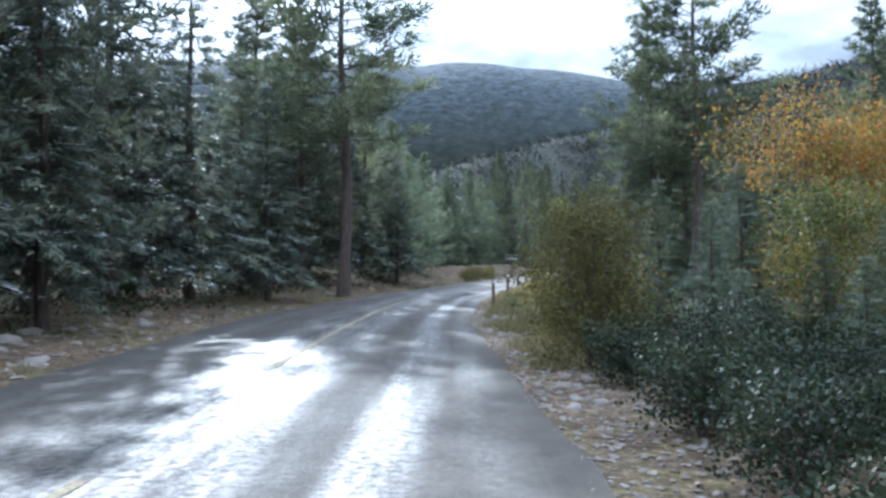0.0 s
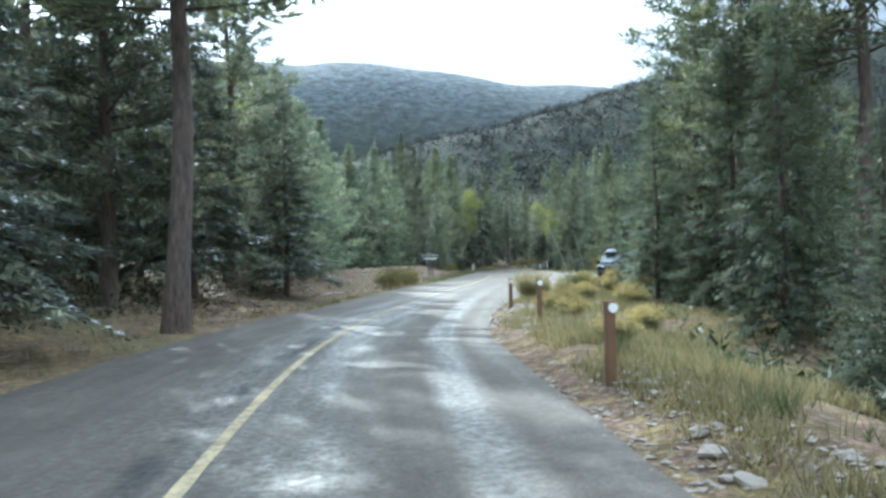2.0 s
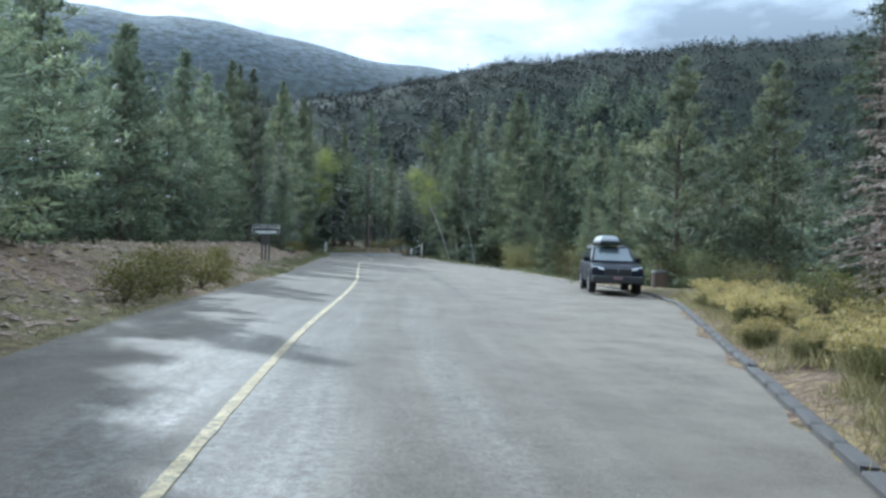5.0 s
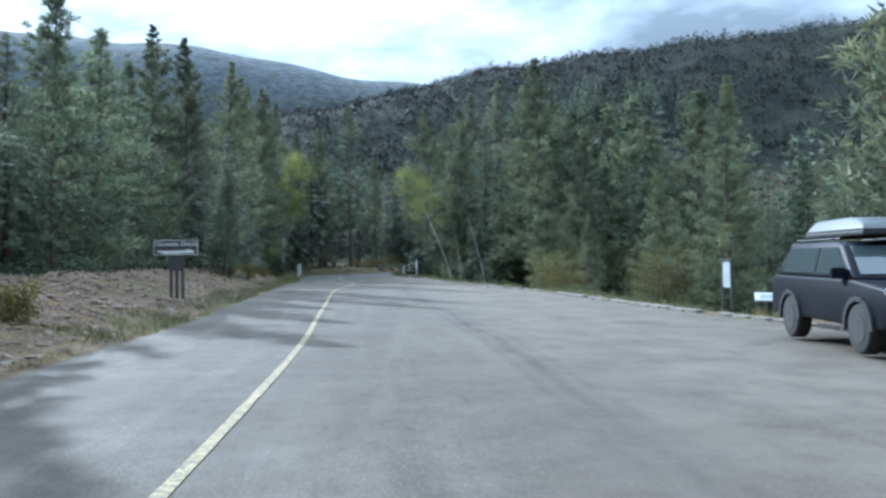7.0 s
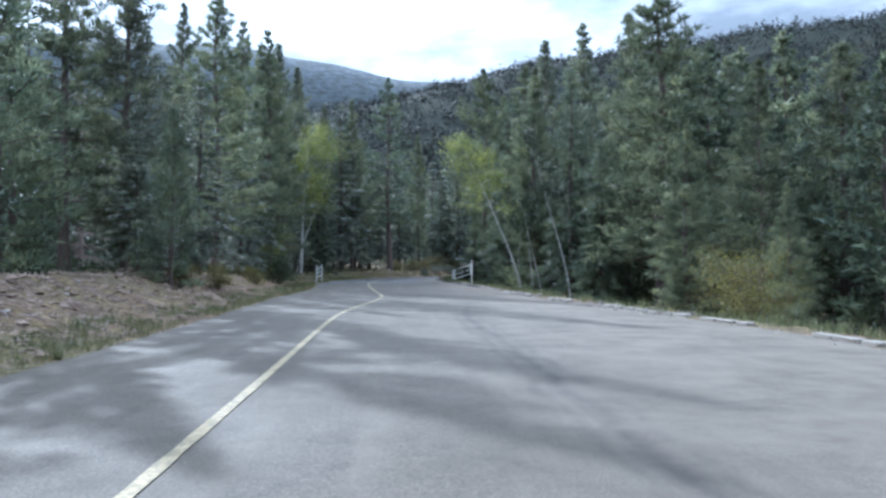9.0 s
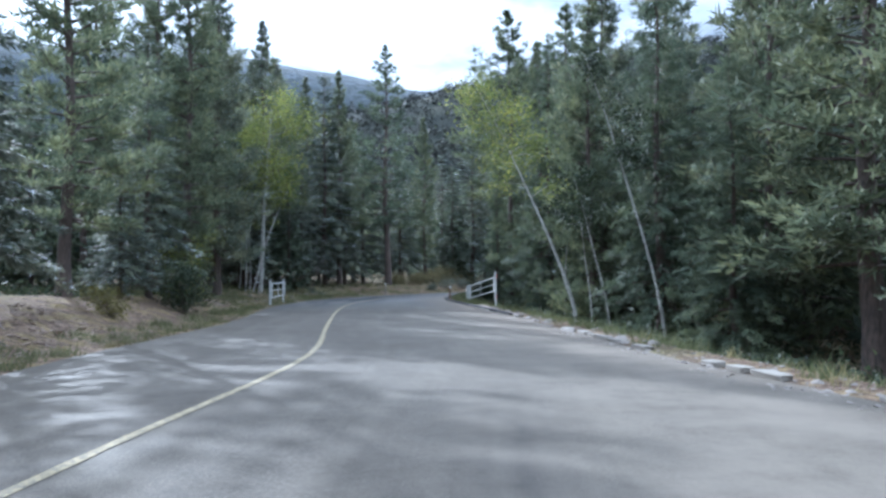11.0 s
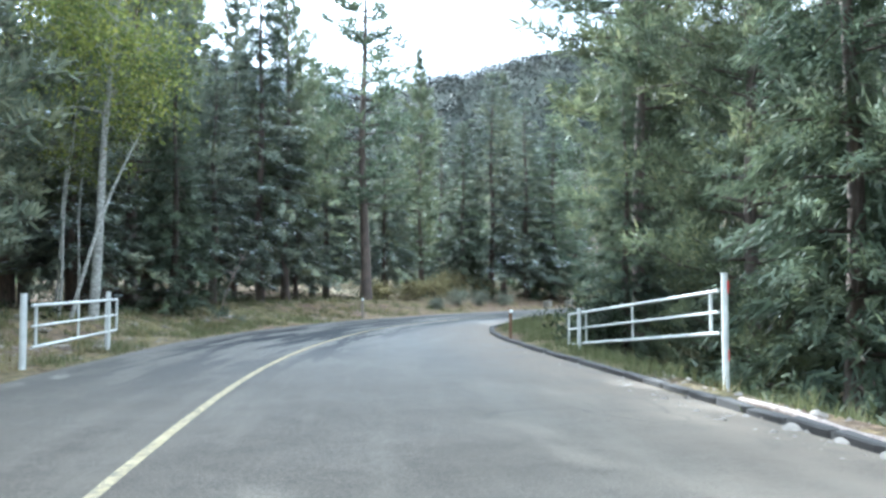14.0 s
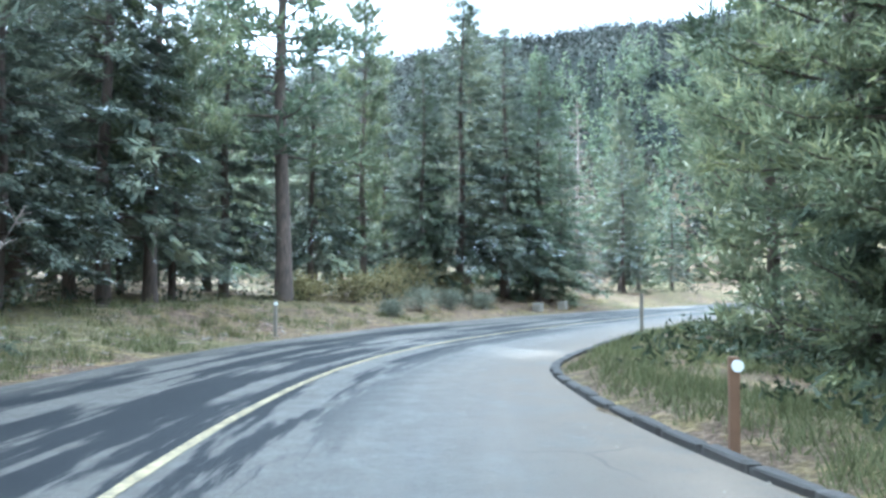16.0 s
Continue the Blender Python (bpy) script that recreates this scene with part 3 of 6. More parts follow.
def along(table, y):
    ys, xs = COLUMNS[id(table)]
    return np.interp(y, ys, xs)


def sstep(x, a, b):
    t = np.clip((x - a) / (b - a), 0, 1)
    return t * t * (3 - 2 * t)


def sides_of(x, y):
    """Metres outside the road's left and right edges (negative: on the road side)."""
    slope = (along(MIDDLE, y + 2) - along(MIDDLE, y - 2)) / 4
    c = 1 / np.sqrt(1 + slope * slope)
    return (along(LEFT_EDGE, y) - x) * c, (x - along(RIGHT_EDGE, y)) * c


NEAR_CREST = [(-180, 30), (-90, 25), (-40, 20), (-20, 30), (-8, 50), (4, 68), (14, 84), (22, 98), (30, 107), (38, 107), (50, 107), (65, 104), (90, 80), (130, 50), (180, 30)]
FAR_CREST = [(-180, 150), (-60, 250), (-30, 370), (-18, 402), (-8, 412), (-3, 412), (3, 398), (9, 378), (14, 355), (22, 330), (40, 280), (80, 250), (120, 200), (180, 150)]


def ground_z(x, y):
    x, y = np.asarray(x, float), np.asarray(y, float)
    dl, dr = sides_of(x, y)
    lump = 0.10 * np.sin(x * 0.9 + 1.3 * np.sin(y * 0.37)) * np.sin(y * 0.71 + np.sin(x * 0.53)) + 0.05 * np.sin(x * 2.3 + y * 1.1) * np.sin(y * 1.9 - x * 0.7)
    bank = 0.45 + 0.75 * sstep(y, 48, 62) * (1 - 0.6 * sstep(y, 128, 150))
    left = bank * sstep(dl, 0.5, 5.5) + 1.2 * sstep(dl, 6, 40)
    lot = sstep(y, 84, 92) * (1 - sstep(y, 156, 163))
    fall = 1.3 * (1 - sstep(y, 36, 44)) + 0.25
    rise = 0.22 * sstep(dr, 0.2, 0.9) * (sstep(y, 20, 34))
    rise = rise * (1 - 0.6 * lot)
    right = rise - fall * sstep(dr, 1.2, 6.5) - 0.95 * lot * sstep(dr, 0.5, 3.6)
    z = np.where(dl > 0, left, np.where(dr > 0, right, 0.0))
    out = np.clip(np.maximum(dl, dr), 0, None)
    z = z + lump * sstep(out, 0.3, 3.0) - 0.05
    z = np.where(out <= 0, -0.06, z)
    dx, dy = x - 15, y - 100
    r, b = np.hypot(dx, dy), np.degrees(np.arctan2(dx, dy))
    near = np.interp(b, [p[0] for p in NEAR_CREST], [p[1] for p in NEAR_CREST])
    far = np.interp(b, [p[0] for p in FAR_CREST], [p[1] for p in FAR_CREST])
    rough = 1 + 0.012 * np.sin(b * 0.35 + 1) + 0.008 * np.sin(b * 0.8 + r * 0.01) + 0.05 * np.sin(r * 0.021 + b * 0.12) * (1 - sstep(r, 330, 400)) * sstep(r, 150, 250)
    hill = near * rough * sstep(r, 130, 400) * (1 - 0.25 * sstep(r, 420, 700))
    mount = far * rough * sstep(r, 600, 1600)
    return z + np.maximum(hill, mount)


def spaced(a, b, step, grow, reach):
    """Grid lines: even from a to b, then ever wider out to reach."""
    inner = list(np.arange(a, b + step / 2, step))
    lo, hi, s = inner[0], inner[-1], step
    out_lo, out_hi = [], []
    while hi - b < reach:
        s *= grow
        lo, hi = lo - s, hi + s
        out_lo.append(lo)
        out_hi.append(hi)
    return np.array(out_lo[::-1] + inner + out_hi)


GRID = spaced(-30, 70, 1.0, 1.085, 2600), spaced(-20, 235, 1.25, 1.085, 2600)
LAND = []


def land_z(x, y):
    """Height of the meshed ground, between its grid lines."""
    gx, gy = GRID
    if not LAND:
        LAND.append(ground_z(*np.meshgrid(gx, gy)))
    i, j = int(np.searchsorted(gx, x)) - 1, int(np.searchsorted(gy, y)) - 1
    u, v, z = (x - gx[i]) / (gx[i + 1] - gx[i]), (y - gy[j]) / (gy[j + 1] - gy[j]), LAND[0]
    return float((z[j, i] * (1 - u) + z[j, i + 1] * u) * (1 - v) + (z[j + 1, i] * (1 - u) + z[j + 1, i + 1] * u) * v)


def build_ground():
    gx, gy = GRID
    X, Y = np.meshgrid(gx, gy)
    v = np.stack([X, Y, ground_z(X, Y)], -1).reshape(-1, 3)
    w, h = len(gx), len(gy)
    i = (np.arange(h - 1)[:, None] * w + np.arange(w - 1)[None]).ravel()
    f = np.stack([i, i + 1, i + w + 1, i + w], 1)
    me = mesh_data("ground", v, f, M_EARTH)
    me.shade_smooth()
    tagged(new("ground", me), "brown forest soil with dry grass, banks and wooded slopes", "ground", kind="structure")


def build_road():
    ys = np.concatenate([np.arange(-40, 160, 1.0), np.arange(160, 300, 1.0)])
    cols = 14
    V, F, UV, KERB = [], [], [], []
    for i, y in enumerate(ys):
        a, m, b = float(along(LEFT_EDGE, y)), float(along(MIDDLE, y)), float(along(RIGHT_EDGE, y))
        # ragged asphalt edges
        a -= 0.12 * noise.noise((0, y * 0.6, 3)) + 0.06 * noise.noise((0, y * 2.1, 5))
        b += 0.10 * noise.noise((4, y * 0.6, 3)) * (0 if y > 60 else 1)
        slope = (float(along(MIDDLE, y + 2)) - float(along(MIDDLE, y - 2))) / 4
        c = 1 / math.sqrt(1 + slope * slope)
        for j in range(cols + 1):
            x = a + (b - a) * j / cols
            crown = -0.012 * abs(x - m) * c if x < m else -0.006 * (x - m)
            V.append((x, y, max(crown, -0.045) if 0 < j < cols else max(crown, -0.045)))
            UV.append(((x - m) * c, y))
            KERB.append(((b - x) * c, y))
    for i in range(len(ys) - 1):
        for j in range(cols):
            k = i * (cols + 1) + j
            F.append((k, k + 1, k + cols + 2, k + cols + 1))
    me = bpy.data.meshes.new("road")
    me.from_pydata(V, [], F)
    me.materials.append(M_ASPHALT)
    layer = me.uv_layers.new(name="UVMap")
    idx = np.zeros(len(me.loops), np.int32)
    me.loops.foreach_get("vertex_index", idx)
    layer.data.foreach_set("uv", np.array(UV, np.float32)[idx].ravel())
    layer = me.uv_layers.new(name="Kerb")
    layer.data.foreach_set("uv", np.array(KERB, np.float32)[idx].ravel())
    me.shade_smooth()
    tagged(new("road", me), "worn grey asphalt road widening into a parking area", "road", kind="structure")


def build_line():
    V, F = [], []
    n = 0
    for y in np.arange(8, 240, 0.5):
        m = float(along(MIDDLE, y))
        slope = (float(along(MIDDLE, y + 2)) - float(along(MIDDLE, y - 2))) / 4
        c = 1 / math.sqrt(1 + slope * slope)
        if y < 18 and noise.noise((9, y * 0.5, 1)) < 0.1:
            n = 0
            continue
        w = 0.06 + 0.016 * noise.noise((2, y * 1.7, 0))
        V += [(m - w / c, y, 0.006), (m + w / c, y, 0.006)]
        if n:
            k = len(V)
            F.append((k - 4, k - 3, k - 1, k - 2))
        n += 1
    tagged(mesh_object("centre_line", V, F, M_PAINT_Y), "worn yellow painted line along the road middle", "road marking", kind="structure")


# ---- trees ----
def conifer_branch(rng, z, az, length, lift, droop, n):
    """Points along one branch: a curve out from the trunk."""
    t = np.linspace(0, 1, n)
    d = np.array([math.cos(az), math.sin(az)])
    xy = d[None] * (t * length)[:, None]
    zz = z + lift * length * t - droop * length * t * t
    return np.column_stack([xy, zz])


def pine_data(name, seed, h, bare, radius, needles, branches=75, clumps=5, lean=0.0, rad=None, needle=0.34, tuft=24, broad=1.0, snow=0.0):
    """A pine: a trunk with whorls of upturned branches that carry separate clumps of needles, open air between them."""
    rng = np.random.default_rng(seed)
    zs = np.linspace(0, h, 14)
    bend = np.column_stack([lean * (zs / h) ** 1.5 + 0.10 * np.sin(zs * 0.5 + seed), 0.10 * np.sin(zs * 0.4 + 2 * seed), zs])
    rad = rad or h * 0.017 + 0.03
    paths = [(bend, rad * (1 - 0.93 * zs / h) * (1 + 0.25 * np.exp(-zs / 0.4)))]
    C, A, R, G = [], [], [], []
    whorls = max(8, branches // 4)
    side_bias = rng.uniform(0, 2 * math.pi)
    for k in range(branches):
        w = (k // 4 + rng.normal() * 0.18) / whorls
        f = bare + (1 - bare) * min(0.985, max(0.0, w))
        g = (f - bare) / (1 - bare)
        if rng.uniform() < 0.10 and g < 0.8:
            continue
        prof = (0.72 + 0.9 * g) if g < 0.25 else 0.925 * ((1 - g) / 0.75) ** 1.05 + 0.02
        az = (k % 4) * 1.571 + (k // 4) * 0.9 + rng.normal() * 0.35
        L = radius * prof * rng.uniform(0.58, 1.2) * (1 + 0.14 * math.cos(az - side_bias))
        lift = rng.uniform(-0.05, 0.20) + 0.55 * g
        t4 = np.linspace(0, 1, 4)
        d2 = np.array([math.cos(az), math.sin(az)])
        z0 = f * h
        b = np.column_stack([d2[None] * (t4 * L)[:, None], z0 + L * (lift * t4 - 0.22 * (1 - g) * t4 + 0.20 * t4 ** 3)])
        b = b + np.array([np.interp(z0, zs, bend[:, 0]), np.interp(z0, zs, bend[:, 1]), 0])
        paths.append((b[[0, 2, 3]], np.array([max(0.012, rad * 0.26 * (1 - 0.7 * g)), 0.02, 0.008])))
        m = max(2, int(round(clumps * (0.35 + 0.75 * L / radius))))
        t = np.clip((np.arange(m) + rng.uniform(0.4, 1.0, m)) / m, 0.3, 1.0) ** 0.75
        c = np.column_stack([np.interp(t, t4, b[:, i]) for i in range(3)])
        across = np.array([-d2[1], d2[0], 0.0])
        sway = np.where(np.arange(m) % 2 == 0, 1, -1) * (0.05 + 0.24 * L * (1.12 - t)) * rng.uniform(0.3, 1.0, m)
        sway[-1] *= 0.2
        C.append(c + across[None] * sway[:, None] + np.column_stack([np.zeros((m, 2)), rng.uniform(0.0, 0.12, m)]))
        A.append(unit(np.column_stack([np.full(m, d2[0]), np.full(m, d2[1]), np.full(m, 0.75 + g)]) + rng.normal(size=(m, 3)) * 0.3))
        R.append((0.20 + 0.055 * L) * rng.uniform(0.75, 1.2, m) * (1 - 0.55 * g * g))
        G.append(np.full(m, g))
    C.append(np.array([[bend[-1, 0], bend[-1, 1], h * q] for q in (0.955, 0.975, 0.99)]))
    A.append(np.tile([0, 0, 1.0], (3, 1)))
    R.append(np.array([0.14, 0.10, 0.07]))
    G.append(np.ones(3))
    C, A, R, G = np.concatenate(C), np.concatenate(A), np.concatenate(R), np.concatenate(G)
    n = len(C)
    r = np.repeat(R, tuft)
    c = np.repeat(C, tuft, 0) + rng.normal(size=(n * tuft, 3)) * (r * 0.55)[:, None] * np.array([1, 1, 0.5])
    way = np.repeat(A, tuft, 0) * 0.55 + (c - np.repeat(C, tuft, 0)) / r[:, None] * 0.7 + rng.normal(size=c.shape) * 0.42
    size = needle * (1 - 0.45 * np.repeat(G, tuft) ** 3)
    v, f = blades(c, way, size * rng.uniform(0.55, 1.15, len(c)), size * rng.uniform(0.075, 0.13, len(c)) * broad, rng)
    extra = None
    if snow:
        pick = np.flatnonzero(rng.uniform(size=n) < snow)
        sc = np.repeat(C[pick], 8, 0) + rng.normal(size=(len(pick) * 8, 3)) * np.repeat(R[pick], 8)[:, None] * np.array([0.5, 0.5, 0.12]) + np.array([0, 0, 0.12])
        sw = rng.normal(size=sc.shape) * np.array([1, 1, 0.15])
        sv, sf = blades(sc, sw, needle * rng.uniform(0.28, 0.55, len(sc)), needle * rng.uniform(0.05, 0.09, len(sc)), rng, np.tile([0, 0, 1.0], (len(sc), 1)) + rng.normal(size=sc.shape) * 0.3)
        extra = (sv, sf, M_SNOW)
    tv, tf = tubes(paths[:1], 9)
    bv, bf = tubes(paths[1:], 3)
    tf += [tuple(i + len(tv) for i in q) for q in bf]
    tv = np.concatenate([tv, bv])
    return list_mesh(name + "_wood", tv, tf, M_PINE_BARK), mesh_data(name + "_needles", v, f, needles, extra)


def spruce_data(name, seed, h, radius, needles, tiers=24, bark_mat=None, thin=0.95, spray=4, broad=1.2, snow=0.0, low=0.05):
    """A spruce: tiers of drooping boughs with air between them, each bough a flat spray of sprigs with hanging twigs."""
    rng = np.random.default_rng(seed)
    zs = np.linspace(0, h, 10)
    rad = h * 0.014 + 0.03
    paths = [(np.column_stack([0.05 * np.sin(zs), 0.05 * np.cos(zs), zs]), rad * (1 - 0.95 * zs / h))]
    C, W, S, N, SC, SW = [], [], [], [], [], []
    for i in range(tiers):
        g = (i + rng.uniform(0, 0.35)) / tiers
        z = h * (low + (0.98 - low) * g)
        L0 = (radius * (1 - g) ** 0.9 + 0.12) * rng.uniform(0.86, 1.12)
        for az in rng.uniform(0, 2 * math.pi) + np.arange(int(6 + 3 * (1 - g))) * 2.399:
            L = L0 * rng.uniform(0.6, 1.12)
            droop = rng.uniform(0.30, 0.62) * (1 - 0.75 * g)
            b = conifer_branch(rng, z + rng.uniform(-0.05, 0.05), az, L, 0.08 + 0.4 * g, droop, 5)
            b[-1, 2] += 0.06 * L
            if len(C) % 3 == 0 or bark_mat:
                paths.append((b[::2], np.linspace(0.028 * (1 - g) + 0.006, 0.005, 3)))
            m = max(4, int(thin * (4 + 7 * L)))
            t = np.sqrt(rng.uniform(0.05, 1.0, m))
            c = np.column_stack([np.interp(t, np.linspace(0, 1, 5), b[:, k]) for k in range(3)])
            out = np.array([math.cos(az), math.sin(az), 0.0])
            across = np.array([-math.sin(az), math.cos(az), 0.0])
            s = rng.choice([-1, 1], m)
            way = out[None] * rng.uniform(0.5, 1.0, m)[:, None] + across[None] * (s * rng.uniform(0.15, 0.9, m))[:, None] + np.column_stack([np.zeros((m, 2)), rng.uniform(-0.6, 0.05, m)])
            C.append(c + rng.normal(size=(m, 3)) * np.array([0.05, 0.05, 0.025]))
            W.append(way)
            S.append((0.17 + 0.20 * L * (1.08 - t)) * rng.uniform(0.7, 1.2, m))
            N.append(np.tile([0, 0, 1.0], (m, 1)) + rng.normal(size=(m, 3)) * 0.3)
            if snow and rng.uniform() < snow:
                q = max(8, int(13 * L))
                ts = rng.uniform(0.45, 1.0, q)
                SC.append(np.column_stack([np.interp(ts, np.linspace(0, 1, 5), b[:, k]) for k in range(3)]) + across[None] * (rng.normal(size=q) * 0.10 * L)[:, None] + np.array([0, 0, 0.05]))
                SW.append(out[None] + across[None] * rng.normal(size=q)[:, None] * 0.8 + np.column_stack([np.zeros((q, 2)), rng.uniform(-0.4, 0.0, q)]))
    C, W, S, N = np.concatenate(C), np.concatenate(W), np.concatenate(S), np.concatenate(N)
    k = spray
    c = np.repeat(C, k, 0) + rng.normal(size=(len(C) * k, 3)) * np.array([0.09, 0.09, 0.05])
    w = np.repeat(W, k, 0) + rng.normal(size=(len(C) * k, 3)) * 0.26
    s = np.repeat(S, k) * rng.uniform(0.6, 1.0, len(c))
    v, f = blades(c, w, s, np.minimum(0.06, s * 0.14) * broad, rng, np.repeat(N, k, 0))
    extra = None
    if SC:
        sc, sw = np.concatenate(SC), np.concatenate(SW)
        sv, sf = blades(sc, sw, rng.uniform(0.09, 0.20, len(sc)), rng.uniform(0.018, 0.034, len(sc)), rng, np.tile([0, 0, 1.0], (len(sc), 1)) + rng.normal(size=sc.shape) * 0.25)
        extra = (sv, sf, M_SNOW)
    tv, tf = tubes(paths, 4)
    return list_mesh(name + "_wood", tv, tf, bark_mat or M_PINE_BARK), mesh_data(name + "_needles", v, f, needles, extra)


def leafy_data(name, seed, h, stems, crown_lo, crown_r, leaves, leaf_mat, bark_mat, leaf=0.11, lean=(0, 0), limbs=26, rad=None, clump=0.45):
    """A broadleaved tree or tall shrub: stems with limbs, and leaves in loose clumps at the limb ends."""
    rng = np.random.default_rng(seed)
    paths, ends = [], []
    for s in range(stems):
        zs = np.linspace(0, 1, 9)
        sway = rng.normal(size=2) * (0.05 if stems == 1 else 0.28) * h
        ln = np.array(lean) + sway * (0.3 if stems == 1 else 1)
        hh = h * rng.uniform(0.8, 1.0) if stems > 1 else h
        p = np.column_stack([ln[0] * zs ** 1.3 + 0.04 * np.sin(zs * 9 + s), ln[1] * zs ** 1.3 + 0.04 * np.cos(zs * 7 + s), hh * zs])
        r0 = rad or (0.012 * h + 0.02) / math.sqrt(stems)
        paths.append((p, r0 * (1 - 0.88 * zs)))
        for k in range(max(3, limbs // stems)):
            f = crown_lo + (1 - crown_lo) * rng.uniform(0, 1)
            base = np.array([np.interp(f, zs, p[:, i]) for i in range(3)])
            az, L = rng.uniform(0, 2 * math.pi), crown_r * (1.1 - 0.6 * abs((f - crown_lo) / (1 - crown_lo) - 0.4)) * rng.uniform(0.5, 1.1)
            t = np.linspace(0, 1, 5)[:, None]
            b = base + np.array([[math.cos(az), math.sin(az), rng.uniform(0.3, 0.9)]]) * t * L - np.array([[0, 0, 0.35]]) * t * t * L + rng.normal(size=(5, 3)) * 0.04 * L * t
            paths.append((b, np.linspace(r0 * 0.35 * (1.1 - f), 0.006, 5)))
            ends += [b[-1], b[-2] * 0.4 + b[-1] * 0.6, b[3], b[2]]
        ends.append(p[-1])
    ends = np.array(ends)
    pick = rng.integers(0, len(ends), leaves)
    c = ends[pick] + rng.normal(size=(leaves, 3)) * clump * crown_r * np.array([0.5, 0.5, 0.42])
    way = rng.normal(size=(leaves, 3)) + np.array([0, 0, -0.3])
    s = leaf * rng.uniform(0.7, 1.3, leaves)
    v, f = diamonds(c, way, s, s * 0.42, rng)
    tv, tf = tubes(paths, 7)
    return list_mesh(name + "_wood", tv, tf, bark_mat), mesh_data(name + "_leaves", v, f, leaf_mat)


TREES = {}


def tree_kinds():
    TREES["tall_pine"] = [pine_data("tall_pine", k, 20.0, 0.16, 4.3, M_PINE, 112, 7, rad=0.33, needle=0.46, tuft=32, broad=1.0) for k in (1, 2)]
    TREES["high_pine"] = [pine_data("high_pine", k, 20.0, 0.36, 4.4, M_PINE, 84, 7, rad=0.23, needle=0.44, tuft=36, broad=0.95) for k in (18, 19)]
    TREES["dusted_pine"] = [pine_data("dusted_pine", k, 18.0, 0.11, 4.0, M_PINE_SNOW, 120, 7, rad=0.28, needle=0.44, tuft=30, broad=1.05, snow=0.38) for k in (3, 4)]
    TREES["young_pine"] = [pine_data("young_pine", k, 9.0, 0.04, 2.5, M_YOUNG, 96, 5, rad=0.14, needle=0.32, tuft=28, broad=1.25) for k in (5, 6, 7)]
    TREES["frosty_pine"] = [pine_data("frosty_pine", k, 9.0, 0.04, 2.6, M_FROST, 96, 5, rad=0.14, needle=0.32, tuft=26, broad=1.25, snow=0.2) for k in (35, 36, 37)]
    TREES["thin_pine"] = [pine_data("thin_pine", 8, 17.0, 0.25, 2.9, M_SPRUCE, 88, 5, rad=0.22, needle=0.40, tuft=18, broad=1.4)]
    TREES["spruce"] = [spruce_data("spruce", k, 10.0, 2.4, M_SPRUCE, tiers=27, spray=9, broad=0.75) for k in (11, 12)]
    TREES["dusted_spruce"] = [spruce_data("dusted_spruce", k, 12.0, 2.6, M_SPRUCE_SNOW, tiers=25, spray=7, broad=1.15, snow=0.5, low=0.12) for k in (13, 14, 15)]
    TREES["bare_tree"] = [spruce_data("bare_tree", 17, 11.0, 2.2, M_BROWN, tiers=24, bark_mat=M_DEAD_BARK, thin=0.4, spray=3)]
    TREES["full_pine"] = [pine_data("full_pine", k, 15.0, 0.02, 3.4, M_PINE, 132, 7, rad=0.22, needle=0.28, tuft=50, broad=1.0) for k in (9, 10)]
    # lighter forms for the second rows
    TREES["back_pine"] = [pine_data("back_pine", k, 14.0, 0.06, 3.6, m, 72, 5, rad=0.2, needle=0.62, tuft=11, broad=2.0) for k, m in ((21, M_PINE), (22, M_SPRUCE), (23, M_SPRUCE))]
    # two of the three forms take the shade-darkened needles
    TREES["back_spruce"] = [spruce_data("back_spruce", k, 12.0, 2.9, m, tiers=20, thin=0.65, spray=2, broad=3.4) for k, m in ((24, M_BACK_SHADED), (25, M_BACK_SHADED), (26, M_SPRUCE))]


NATURAL = {"frosty_pine": (9, "pine_tree", "bushy young pine with frosted pale green needles"), "high_pine": (20, "pine_tree", "old ponderosa pine with a long bare trunk and open crown"), "tall_pine": (20, "pine_tree", "tall green ponderosa pine with bare lower trunk"), "dusted_pine": (18, "pine_tree", "tall dark pine with thin snow on its boughs"),
           "full_pine": (15, "pine_tree", "dense green pine with boughs down to the ground"), "young_pine": (9, "pine_tree", "bushy young green pine with branches near the ground"), "thin_pine": (17, "pine_tree", "slender tall pine with sparse high crown"),
           "spruce": (10, "spruce_tree", "dark green spruce with drooping boughs"), "dusted_spruce": (12, "spruce_tree", "dark spruce with snow dusted on drooping boughs"),
           "bare_tree": (11, "dead_tree", "half dead conifer with grey brown twigs"), "back_pine": (14, "pine_tree", "green pine in the second row of the wood"),
           "back_spruce": (12, "spruce_tree", "dark spruce in the second row of the wood")}
planted = []


def plant(kind, x, y, h, turn=None, which=None, wide=1.0):
    size, name, label = NATURAL[kind]
    n = len(planted)
    wood, needles = TREES[kind][(which if which is not None else n) % len(TREES[kind])]
    base = new(name)
    k = h / size
    base.matrix_basis = pose(x, y, float(ground_z(x, y)) - 0.08, 0, 0, turn if turn is not None else (n * 137.5) % 360) @ Matrix.Diagonal((k * wide, k * wide, k, 1))
    shared_part("trunk", wood, base)
    shared_part("crown", needles, base)
    tagged(base, label, "tree", group="roadside conifers")
    planted.append((x, y))
    return base


